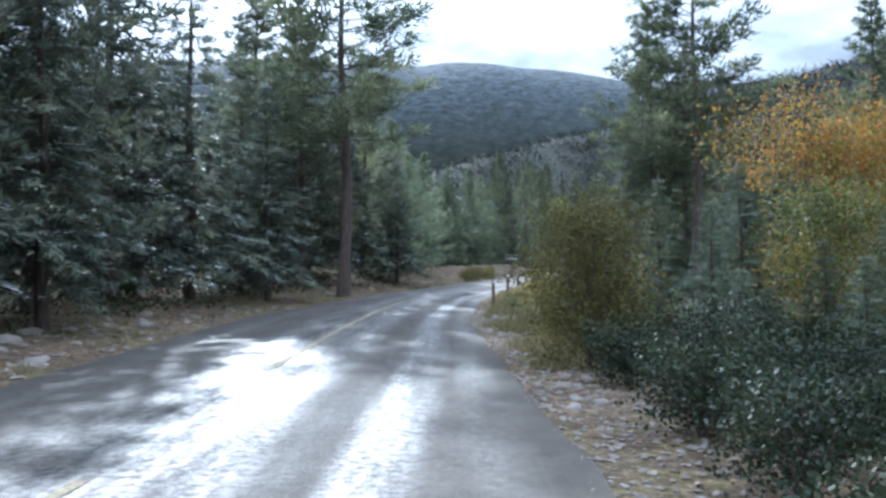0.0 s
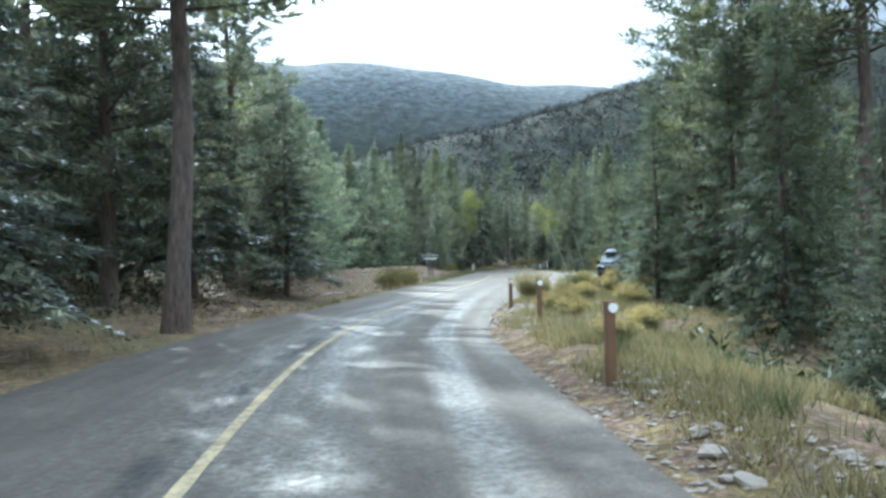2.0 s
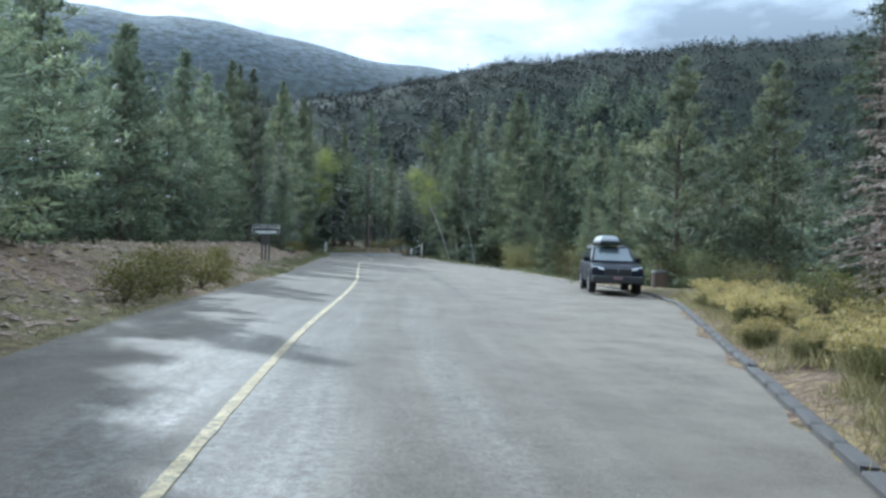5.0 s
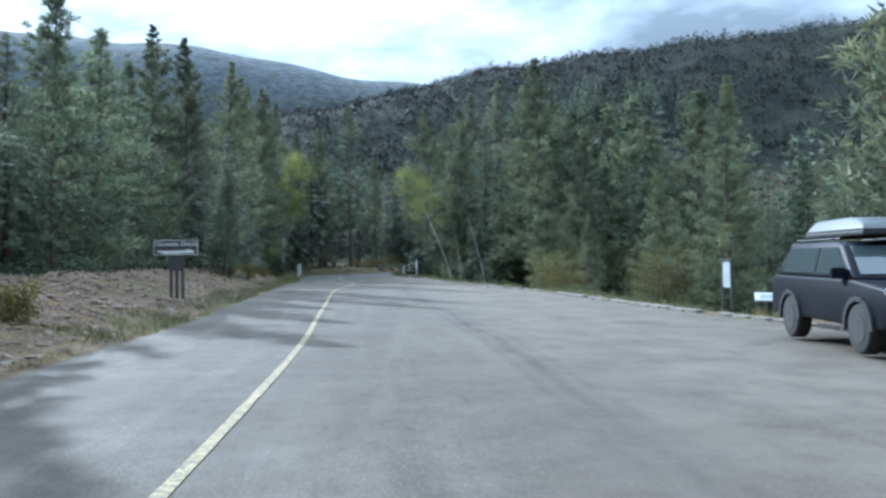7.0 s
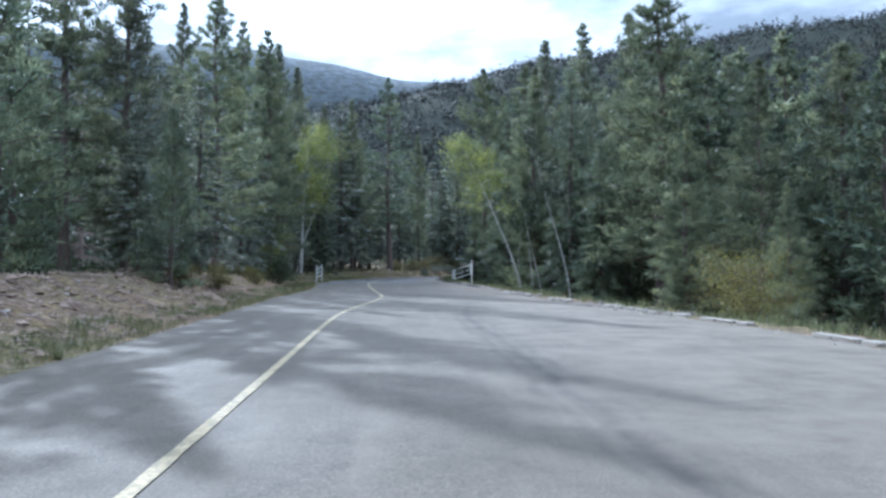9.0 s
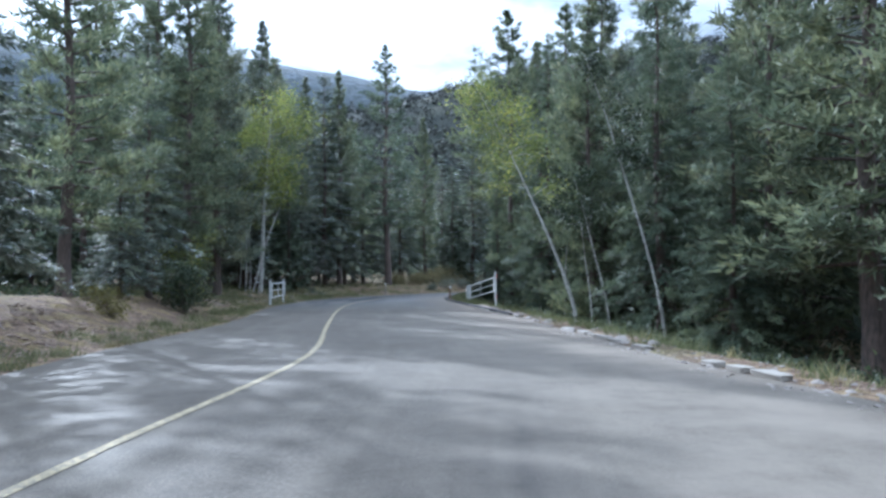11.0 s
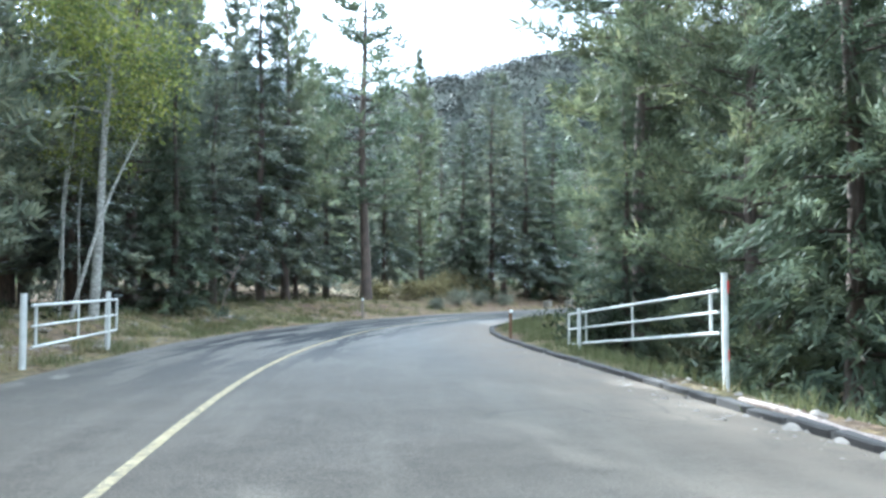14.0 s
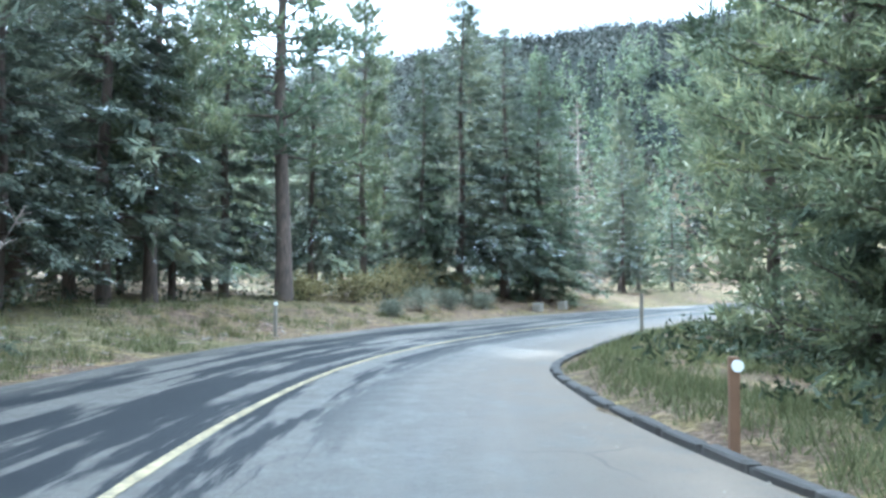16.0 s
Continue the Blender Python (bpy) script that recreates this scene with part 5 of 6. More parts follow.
def rabbitbrush_data(seed):
    """A ragged mound: several leaning sprays of olive stems, the taller ones ending in flat clusters of faded bloom."""
    rng = np.random.default_rng(seed)
    C, W, L, T = [], [], [], []
    for k in range(9):
        a, tilt, tall = rng.uniform(0, 2 * np.pi), rng.uniform(0.1, 0.95), rng.uniform(0.7, 1.08)
        n = 90
        way = np.column_stack([np.full(n, math.cos(a) * tilt), np.full(n, math.sin(a) * tilt), np.full(n, 1.0)]) + rng.normal(size=(n, 3)) * np.array([0.24, 0.24, 0.1])
        c = rng.normal(size=(n, 3)) * np.array([0.10, 0.10, 0.0]) + np.array([math.cos(a), math.sin(a), 0]) * 0.08
        ln = tall * rng.uniform(0.35, 1.0, n)
        C.append(c), W.append(way), L.append(ln)
        top = ln > 0.76 * tall
        T.append((c + unit(way) * ln[:, None])[top])
    C, W, L, T = np.concatenate(C), np.concatenate(W), np.concatenate(L), np.concatenate(T)
    sv, sf = blades(C, W, L, np.full(len(C), 0.009), rng)
    # narrow leaves up the stems
    m = 5
    lc = np.repeat(C, m, 0) + np.repeat(unit(W) * L[:, None], m, 0) * rng.uniform(0.3, 0.98, (len(C) * m, 1))
    lv, lf = blades(lc, np.repeat(unit(W), m, 0) + rng.normal(size=lc.shape) * 0.6, rng.uniform(0.05, 0.11, len(lc)), np.full(len(lc), 0.008), rng)
    sv, sf = np.concatenate([sv, lv]), np.concatenate([sf, lf + len(sv)])
    k = 11
    t = np.repeat(T, k, 0) + rng.normal(size=(len(T) * k, 3)) * np.array([0.032, 0.032, 0.016])
    fv, ff = blades(t, rng.normal(size=t.shape) + np.array([0, 0, 0.9]), rng.uniform(0.025, 0.055, len(t)), np.full(len(t), 0.011), rng)
    return mesh_data("rabbitbrush_stems", sv, sf, M_RABBIT_STEM), mesh_data("rabbitbrush_flowers", fv, ff, M_RABBIT)


def rabbitbrushes():
    kinds = [rabbitbrush_data(k) for k in (1, 2, 3)]
    spots = [(7.8, 49.2, 0.95), (8.8, 50.4, 0.8), (7.6, 53.2, 1.15), (8.4, 55.2, 0.75), (9.6, 53.4, 0.6), (10.4, 57.0, 0.7), (11.8, 57.4, 0.9), (12.4, 56.0, 1.1), (13.6, 58.8, 1.2), (11.9, 60.0, 0.7), (13.8, 61.4, 1.0), (14.9, 63.8, 1.0),
             (15.6, 62.2, 1.2), (16.6, 66.8, 1.0), (17.6, 66.0, 1.1), (18.6, 70.4, 0.9), (19.4, 68.6, 1.1), (20.4, 73.4, 0.9), (6.4, 45.4, 0.7), (7.2, 46.8, 0.75), (6.2, 42.6, 0.6), (25.4, 92.5, 0.7), (25.9, 90.6, 0.8), (9.4, 48.0, 0.8), (5.6, 37.6, 0.6), (6.8, 39.6, 0.7)]
    rng = np.random.default_rng(41)
    while len(spots) < 62:
        y, d = rng.uniform(57, 78), rng.uniform(0.5, 4.4)
        x = float(along(RIGHT_EDGE, y)) + d * 1.15
        if all((x - a) ** 2 + (y - b) ** 2 > 0.8 for a, b, _ in spots):
            spots.append((x, y, rng.uniform(0.55, 1.0)))
    for n, (x, y, h) in enumerate(spots):
        stems, flowers = kinds[n % 3]
        base = new("rabbitbrush")
        base.matrix_basis = pose(x, y, float(ground_z(x, y)) - 0.03, 0, 0, n * 77) @ Matrix.Diagonal((h * (0.75 + 0.07 * (n % 5)), h * (0.9 - 0.06 * (n % 4)), h * 0.88, 1))
        shared_part("foliage", stems, base)
        shared_part("bloom", flowers, base, "faded yellow bloom")
        tagged(base, "rabbitbrush clump with faded yellow flower heads on the verge", "bush", group="yellow brush along the verge")


def rock_mesh(seed):
    bm = bmesh.new()
    bmesh.ops.create_icosphere(bm, subdivisions=2, radius=1.0)
    for v in bm.verts:
        p = v.co * 0.9
        v.co *= 1 + 0.35 * noise.noise(p + Vector((seed * 7.1, 0, 0))) + 0.12 * noise.noise(p * 3 + Vector((0, seed * 3.3, 0)))
        v.co.z = max(v.co.z * 0.62, -0.3)
    me = bpy.data.meshes.new("rock")
    bm.to_mesh(me)
    bm.free()
    me.materials.append(M_ROCK)
    return me


def rocks():
    kinds = [rock_mesh(k) for k in range(5)]
    rng = np.random.default_rng(9)
    for side, y0, y1, d0, d1, count, s0, s1 in ((1, 6, 34, 0.2, 1.1, 42, 0.04, 0.13), (1, 22, 37, 0.25, 1.5, 34, 0.04, 0.09), (1, 42, 52, 0.3, 2.6, 50, 0.05, 0.14), (-1, 12, 34, 0.6, 3.0, 34, 0.08, 0.27), (-1, 54, 132, 0.7, 4.8, 64, 0.05, 0.14), (-1, 158, 178, 0.7, 5, 16, 0.1, 0.28), (1, 116, 148, -0.15, 0.7, 58, 0.05, 0.17)):
        for _ in range(count):
            x, y = side_point(rng, side, y0, y1, d0, d1)
            k = rng.uniform(s0, s1)
            ob = new("rock", kinds[int(rng.integers(0, 5))])
            ob.matrix_basis = pose(x, y, float(ground_z(x, y)) - 0.08 * k, rng.uniform(-15, 15), rng.uniform(-15, 15), rng.uniform(0, 360)) @ Matrix.Diagonal((k * rng.uniform(0.8, 1.3), k, k, 1))
            tagged(ob, "pale rough stone lying on the road verge", "rock", group="stones on the verge")
    # gravel and shale chips
    def chips(name, label, mat, strips):
        V, F, n = [], [], 0
        for side, y0, y1, d0, d1, count, s0, s1 in strips:
            for _ in range(count):
                x, y = side_point(rng, side, y0, y1, d0, d1)
                k = s0 + (s1 - s0) * rng.uniform(0, 1) ** 2
                q = rng.normal(size=(6, 3)) * 0.22 + np.array([[1, 0, 0], [-1, 0, 0], [0, 1, 0], [0, -1, 0], [0, 0, 0.55], [0, 0, -0.4]])
                V.append(q * k * np.array([1.2, 1.0, 0.8]) + np.array([x, y, max(float(ground_z(x, y)), -0.045 if d0 < 0 else -9) + 0.15 * k]))
                F += [(n, n + 2, n + 4), (n + 2, n + 1, n + 4), (n + 1, n + 3, n + 4), (n + 3, n, n + 4), (n + 2, n, n + 5), (n + 1, n + 2, n + 5), (n + 3, n + 1, n + 5), (n, n + 3, n + 5)]
                n += 6
        tagged(mesh_object(name, np.concatenate(V), F, mat), label, "gravel", kind="stuff")
    chips("gravel", "pale gravel and shale chips on the verges", M_ROCK, ((1, 4, 36, -0.15, 1.3, 3400, 0.012, 0.05), (1, 40, 50, 0.0, 3.4, 2600, 0.025, 0.11), (-1, 8, 36, 0.1, 3.5, 700, 0.02, 0.10), (1, 86, 168, -0.6, 0.1, 700, 0.01, 0.045), (1, 112, 152, -0.5, 0.9, 900, 0.015, 0.07), (-1, 150, 180, 0.2, 5, 500, 0.02, 0.09)))
    chips("clods", "reddish brown clods and bark litter on the cut bank", M_CLOD, ((-1, 48, 135, 0.5, 6.0, 9000, 0.02, 0.13),))


# ---- roadside furniture ----
def post(name, label, x, y, h, w, mat, turn=0, reflector=None, round_post=False):
    base = new(name)
    base.matrix_basis = pose(x, y, float(ground_z(x, y)) - 0.06, 0, 0, turn)
    bm = bmesh.new()
    if round_post:
        rod(bm, (0, 0, 0), (0, 0, h), w / 2, 12)
    else:
        block(bm, -w / 2, w / 2, -w / 2, w / 2, 0, h, 0.012)
    part("shaft", bm, mat, base)
    if reflector:
        bm = bmesh.new()
        rod(bm, (0.02, -w / 2 - 0.016, h - 0.08), (0.02, -w / 2 + 0.004, h - 0.08), 0.055, 14)
        part("reflector", bm, reflector, base, "round white reflector")
    return tagged(base, label, "post", group="marker posts along the verge")


def posts():
    wood = "square brown wooden post with a round reflector"
    post("marker_post", wood, 4.45, 34.2, 0.98, 0.105, M_WOOD_POST, 6, M_REFLECT)
    post("marker_post", wood, 5.25, 41.4, 0.98, 0.105, M_WOOD_POST, -14, M_REFLECT)
    post("marker_post", wood, 6.1, 49.2, 0.98, 0.105, M_WOOD_POST, -20, M_REFLECT)
    post("marker_post", wood, 31.0, 161.08, 0.98, 0.09, M_WOOD_POST, -24, M_REFLECT)
    post("marker_post", "slim pale post with a white reflector beside the bend", 29.6, 178.0, 1.05, 0.09, M_KERB_L, -30, M_REFLECT)
    post("marker_post", "slim grey post at the inner kerb of the bend", 38.6, 173.4, 1.2, 0.09, M_KERB_L, -40)


def gate_leaf(base, a, b, drop_a, drop_b, r):
    """Three rails from a to b, hanging by drop below the top one, with uprights."""
    a, b = Vector(a), Vector(b)
    down = Vector((0, 0, -1))
    for f in (0.0, 0.5, 1.0):
        bm = bmesh.new()
        rod(bm, a + down * drop_a * f, b + down * drop_b * f, r if f != 0.5 else r * 0.8, 10)
        part("rail", bm, M_WHITE, base)
    for t in (0.0, 0.16, 0.52, 0.965):
        p, d = a.lerp(b, t), drop_a + (drop_b - drop_a) * t
        bm = bmesh.new()
        rod(bm, p, p + down * d, r * (1.0 if t in (0.0, 0.965) else 0.7), 10)
        part("upright", bm, M_WHITE, base)


def gates():
    g = tagged(new("road_gate"), "open white tubular steel road gate swung along the kerb", "gate", group="road gates")
    g.matrix_basis = pose(31.1, 156.7, -0.32)
    for x in (-0.10, 0.10):
        bm = rod(bmesh.new(), (x, x * 2.2, 0), (x, x * 2.2, 1.30), 0.046, 14)
        part("hinge_post", bm, M_WHITE, g)
    for z in (0.32, 1.22):
        part("brace", rod(bmesh.new(), (-0.10, -0.22, z), (0.10, 0.22, z), 0.03, 10), M_WHITE, g)
    gate_leaf(g, (0.02, 0.62, 1.14), (-0.17, -5.75, 1.75), 0.72, 0.70, 0.029)
    tall = rod(bmesh.new(), (-0.22, -6.0, 0.04), (-0.22, -6.0, 2.05), 0.052, 14)
    latch = part("latch_post", tall, M_WHITE, g, "tall white post with red marks")
    part("red_mark", rod(bmesh.new(), (-0.192, -6.010, 1.72), (-0.192, -6.010, 1.92), 0.042, 12), M_RED, latch, "red band on one side")
    part("red_mark", rod(bmesh.new(), (-0.194, -6.010, 0.62), (-0.194, -6.010, 0.80), 0.040, 12), M_RED, latch, "worn red band on one side")
    g = tagged(new("road_gate"), "open white tubular steel gate standing in the grass verge", "gate", group="road gates")
    g.matrix_basis = pose(19.5, 155.4, 0.02)
    part("latch_post", rod(bmesh.new(), (0, 0, 0), (0, 0, 1.38), 0.06, 14), M_WHITE, g)
    part("hinge_post", rod(bmesh.new(), (0.86, 4.5, 0), (0.86, 4.5, 1.38), 0.06, 14), M_WHITE, g)
    gate_leaf(g, (0.98, 5.1, 1.18), (0.07, 0.35, 1.15), 0.74, 0.78, 0.029)


def text_mesh(words, size, depth):
    cu = bpy.data.curves.new("words", "FONT")
    cu.body, cu.size, cu.extrude, cu.align_x, cu.align_y = words, size, depth, "CENTER", "CENTER"
    ob = bpy.data.objects.new("words", cu)
    me = bpy.data.meshes.new_from_object(ob)
    bpy.data.objects.remove(ob)
    return me


def ditch_sign():
    base = tagged(new("place_sign"), "dark wooden place sign with pale lettering on three posts", "sign")
    x, y = 8.3, 104.4
    base.matrix_basis = pose(x, y, float(ground_z(x, y)) - 0.1, 0, 0, -16)
    bm = block(bmesh.new(), -0.83, 0.83, -0.035, 0.035, 1.80, 2.36, 0.01)
    board = part("board", bm, M_SIGN, base)
    for a, b, c, d in ((-0.83, 0.83, 2.342, 2.36), (-0.83, 0.83, 1.80, 1.818), (-0.83, -0.812, 1.818, 2.342), (0.812, 0.83, 1.818, 2.342)):
        part("border", block(bmesh.new(), a, b, -0.043, -0.036, c, d), M_LETTER, board, "pale painted border")
    for word, x0, x1 in (("Osceola", -0.76, 0.10), ("Ditch", 0.20, 0.77)):
        me = text_mesh(word, 0.24, 0.006)
        xs = [v.co.x for v in me.vertices]
        me.transform(Matrix.Translation(((x0 + x1) / 2, -0.044, 2.21)) @ pose(0, 0, 0, 90) @ Matrix.Diagonal(((x1 - x0) / (max(xs) - min(xs)), 1, 1, 1)) @ Matrix.Translation((-(max(xs) + min(xs)) / 2, 0, 0)))
        me.materials.append(M_LETTER)
        shared_part("lettering", me, board, "pale raised lettering")
    bm = bmesh.new()
    vs = [bm.verts.new(p) for p in ((-0.40, -0.044, 1.845), (0.68, -0.044, 1.87), (0.70, -0.044, 1.93), (0.50, -0.044, 2.01), (0.30, -0.044, 1.96), (-0.70, -0.044, 1.95), (-0.72, -0.044, 1.92))]
    bm.faces.new(vs)
    ext = bmesh.ops.extrude_face_region(bm, geom=bm.faces[:])
    bmesh.ops.translate(bm, vec=(0, 0.008, 0), verts=[v for v in ext["geom"] if isinstance(v, bmesh.types.BMVert)])
    bmesh.ops.recalc_face_normals(bm, faces=bm.faces[:])
    part("pointer", bm, M_LETTER, board, "pale pointing shape below the words")
    for px in (-0.22, 0.0, 0.22):
        part("leg", block(bmesh.new(), px - 0.048, px + 0.048, 0.037, 0.15, 0, 1.85, 0.012), M_SIGN, base)
    part("back_board", block(bmesh.new(), -0.29, 0.29, -0.02, 0.034, 1.18, 1.79, 0.01), M_SIGN, base)


def info_panels():
    base = tagged(new("information_panel"), "slanted pale information panel on a stone pedestal behind the kerb", "information panel")
    base.matrix_basis = pose(23.5, 89.6, float(ground_z(23.5, 89.6)) - 0.12, 0, 0, -38)
    part("pedestal", block(bmesh.new(), -0.10, 0.26, -0.16, 0.16, 0, 0.50, 0.02), M_ROCK, base, "rough stone pedestal")
    part("bracket", block(bmesh.new(), -0.30, -0.20, -0.05, 0.05, 0, 0.50, 0.008), M_TRIM, base)
    bm = block(bmesh.new(), -0.62, 0.62, -0.42, 0.42, -0.02, 0.02, 0.008)
    bmesh.ops.transform(bm, matrix=Matrix.Translation((0, 0, 0.62)) @ pose(0, 0, 0, 11), verts=bm.verts[:])
    panel = part("panel", bm, M_PANEL, base)
    for k in range(4):
        bm = block(bmesh.new(), -0.5, 0.1 + 0.08 * (k % 2), -0.24 + 0.12 * k, -0.20 + 0.12 * k, 0.0225, 0.026)
        bmesh.ops.transform(bm, matrix=Matrix.Translation((0, 0, 0.62)) @ pose(0, 0, 0, 11), verts=bm.verts[:])
        part("text_bar", bm, M_KERB_D, panel)
    base = tagged(new("notice_board"), "upright white notice board on two dark posts behind the kerb", "notice board")
    base.matrix_basis = pose(24.6, 93.2, float(ground_z(24.6, 93.2)) - 0.24, 0, 0, -96)
    for px in (-0.25, 0.25):
        part("leg", block(bmesh.new(), px - 0.03, px + 0.03, -0.03, 0.03, 0, 2.0, 0.008), M_SIGN, base)
    board = part("board", block(bmesh.new(), -0.215, 0.215, -0.02, 0.02, 1.18, 1.97, 0.006), M_PANEL, base, "white notice sheet")
    part("picture", block(bmesh.new(), -0.17, 0.17, -0.027, -0.023, 1.52, 1.90), M_LAMP, board, "pale blue picture panel")
    part("header", block(bmesh.new(), -0.30, 0.30, -0.05, 0.05, 2.002, 2.05, 0.01), M_SIGN, base)
    base = tagged(new("litter_bin"), "squat brown litter bin standing at the kerb", "litter bin")
    base.matrix_basis = pose(23.15, 84.4, -0.03)
    bm = bmesh.new()
    bmesh.ops.create_cone(bm, cap_ends=True, segments=20, radius1=0.30, radius2=0.33, depth=0.78, matrix=Matrix.Translation((0, 0, 0.41)))
    part("drum", bm, M_BIN, base)
    bm = bmesh.new()
    bmesh.ops.create_cone(bm, cap_ends=True, segments=20, radius1=0.35, radius2=0.30, depth=0.10, matrix=Matrix.Translation((0, 0, 0.852)))
    part("lid", bm, M_SIGN, base, "dark lid")


def profile(bm, pts, half, top=None):
    """A body from a side outline of (y, z), extruded across; top: half width at the upper points."""
    zs = [p[1] for p in pts]
    lo, hi = min(zs), max(zs)
    rows = []
    for sgn in (-1, 1):
        rows.append([bm.verts.new((sgn * (half + (top - half) * ((z - lo) / (hi - lo)) ** 1.2 if top else half), y, z)) for y, z in pts])
    n = len(pts)
    bm.faces.new(rows[0])
    bm.faces.new(rows[1][::-1])
    for i in range(n):
        bm.faces.new((rows[0][i], rows[0][(i + 1) % n], rows[1][(i + 1) % n], rows[1][i]))
    bmesh.ops.recalc_face_normals(bm, faces=bm.faces[:])
    return bm


def rounded(bm, offset, segments=3):
    bmesh.ops.bevel(bm, geom=bm.edges[:], offset=offset, segments=segments, profile=0.5, affect="EDGES")
    return bm


def suv():
    car = tagged(new("parked_car"), "black off-road car with a silver roof box parked at the kerb", "car")
    car.matrix_basis = pose(20.15, 83.3, 0.0, 0, 0, -21)      # nose towards -y
    # side outline of the lower body, nose at y = -2.4
    low = [(-2.38, 0.48), (-2.42, 0.72), (-2.36, 0.98), (-2.20, 1.06), (-1.15, 1.16), (2.30, 1.18), (2.40, 0.95), (2.40, 0.50), (2.2, 0.42), (-2.2, 0.42)]
    body = part("body", rounded(profile(bmesh.new(), low, 0.96, 0.93), 0.05), M_CAR, car, smooth=True)
    house = [(-1.15, 1.165), (-0.40, 1.74), (-0.1, 1.80), (1.9, 1.80), (2.28, 1.185)]
    part("cabin", rounded(profile(bmesh.new(), house, 0.88, 0.70), 0.05), M_CAR, car, smooth=True)
    def pane(name, quad, label):
        bm = bmesh.new()
        vs = [bm.verts.new(q) for q in quad]
        bm.faces.new(vs)
        ext = bmesh.ops.extrude_face_region(bm, geom=bm.faces[:])
        nrm = (Vector(quad[1]) - Vector(quad[0])).cross(Vector(quad[2]) - Vector(quad[0])).normalized()
        bmesh.ops.translate(bm, vec=nrm * 0.012, verts=[v for v in ext["geom"] if isinstance(v, bmesh.types.BMVert)])
        bmesh.ops.recalc_face_normals(bm, faces=bm.faces[:])
        part(name, bm, M_GLASS, car, label)
    pane("windscreen", ((-0.74, -1.075, 1.235), (0.74, -1.075, 1.235), (0.63, -0.47, 1.70), (-0.63, -0.47, 1.70)), "dark reflecting windscreen")
    for sx in (-1, 1):
        q = [(sx * 0.862, -0.85, 1.24), (sx * 0.862, 0.35, 1.24), (sx * 0.742, 0.35, 1.69), (sx * 0.742, -0.30, 1.69)]
        pane("side_window", q if sx > 0 else q[::-1], "dark side window")
        q = [(sx * 0.862, 0.45, 1.24), (sx * 0.862, 1.95, 1.24), (sx * 0.742, 1.80, 1.69), (sx * 0.742, 0.45, 1.69)]
        pane("side_window", q if sx > 0 else q[::-1], "dark side window")
        bm = rounded(block(bmesh.new(), sx * 0.98 - 0.12, sx * 0.98 + 0.12, -0.86, -0.74, 1.17, 1.36), 0.03)
        part("mirror", bm, M_CAR, car)
        # a slim lamp that sweeps back and up round the corner
        bm = bmesh.new()
        rim = [(0.52, -2.44, 0.90), (0.90, -2.30, 0.97), (0.91, -2.26, 1.05), (0.50, -2.42, 0.97)]
        front = [bm.verts.new((sx * x, y, z)) for x, y, z in rim]
        back = [bm.verts.new((sx * x, y + 0.12, z)) for x, y, z in rim]
        bm.faces.new(front), bm.faces.new(back[::-1])
        for i in range(4):
            bm.faces.new((front[i], front[(i + 1) % 4], back[(i + 1) % 4], back[i]))
        bmesh.ops.recalc_face_normals(bm, faces=bm.faces[:])
        part("headlight", rounded(bm, 0.012, 2), M_LAMP, car, "slim clear headlight")
        bm = bmesh.new()
        rod(bm, (sx * 0.72, -2.46, 0.60), (sx * 0.72, -2.38, 0.60), 0.07, 14)
        part("fog_light", bm, M_LAMP, car, "round fog light")
        part("roof_rail", rod(bmesh.new(), (sx * 0.62, -0.1, 1.84), (sx * 0.62, 1.85, 1.84), 0.02, 8), M_TRIM, car)
        for wy in (-1.48, 1.36):
            wheel = part("wheel", rod(bmesh.new(), (sx * 0.72, wy, 0.40), (sx * 0.90, wy, 0.40), 0.14, 16), M_TRIM, car)
            bm = bmesh.new()
            rod(bm, (sx * 0.70, wy, 0.40), (sx * 0.97, wy, 0.40), 0.40, 28)
            bmesh.ops.bevel(bm, geom=[e for e in bm.edges if len(e.link_faces) == 2 and e.calc_face_angle(0) > 1.0], offset=0.05, segments=3, profile=0.5, affect="EDGES")
            part("tyre", bm, M_TYRE, wheel, "black knobbly tyre", smooth=True)
            part("rim", rod(bmesh.new(), (sx * 0.965, wy, 0.40), (sx * 0.978, wy, 0.40), 0.23, 20), M_RIM, wheel, "dark alloy rim")
            bm = bmesh.new()
            for k in range(9):
                a0, a1 = math.pi * k / 8 - 0.12, math.pi * k / 8 + 0.30
                if k == 8:
                    break
                c0, s0, c1, s1 = math.cos(a0), math.sin(a0), math.cos(a1 + 0.1), math.sin(a1 + 0.1)
                x0, x1 = sx * 0.90, sx * 1.0
                vs = [bm.verts.new((x, wy + r * c, 0.40 + r * s)) for x in (x0, x1) for r, c, s in ((0.44, c0, s0), (0.52, c0, s0), (0.52, c1, s1), (0.44, c1, s1))]
                for f in ((0, 1, 2, 3), (4, 7, 6, 5), (0, 4, 5, 1), (1, 5, 6, 2), (2, 6, 7, 3), (3, 7, 4, 0)):
                    bm.faces.new([vs[i] for i in f])
            part("wheel_arch", bm, M_TRIM, car, "black plastic wheel arch")
    part("grille", rounded(block(bmesh.new(), -0.50, 0.50, -2.475, -2.36, 0.66, 0.98), 0.04), M_TRIM, car, "black grille")
    for z in (0.74, 0.82, 0.90):
        part("grille_bar", block(bmesh.new(), -0.46, 0.46, -2.49, -2.47, z - 0.012, z + 0.012, 0.004), M_TYRE, car)
    part("badge", rod(bmesh.new(), (0, -2.485, 0.90), (0, -2.465, 0.90), 0.06, 14), M_RIM, car)
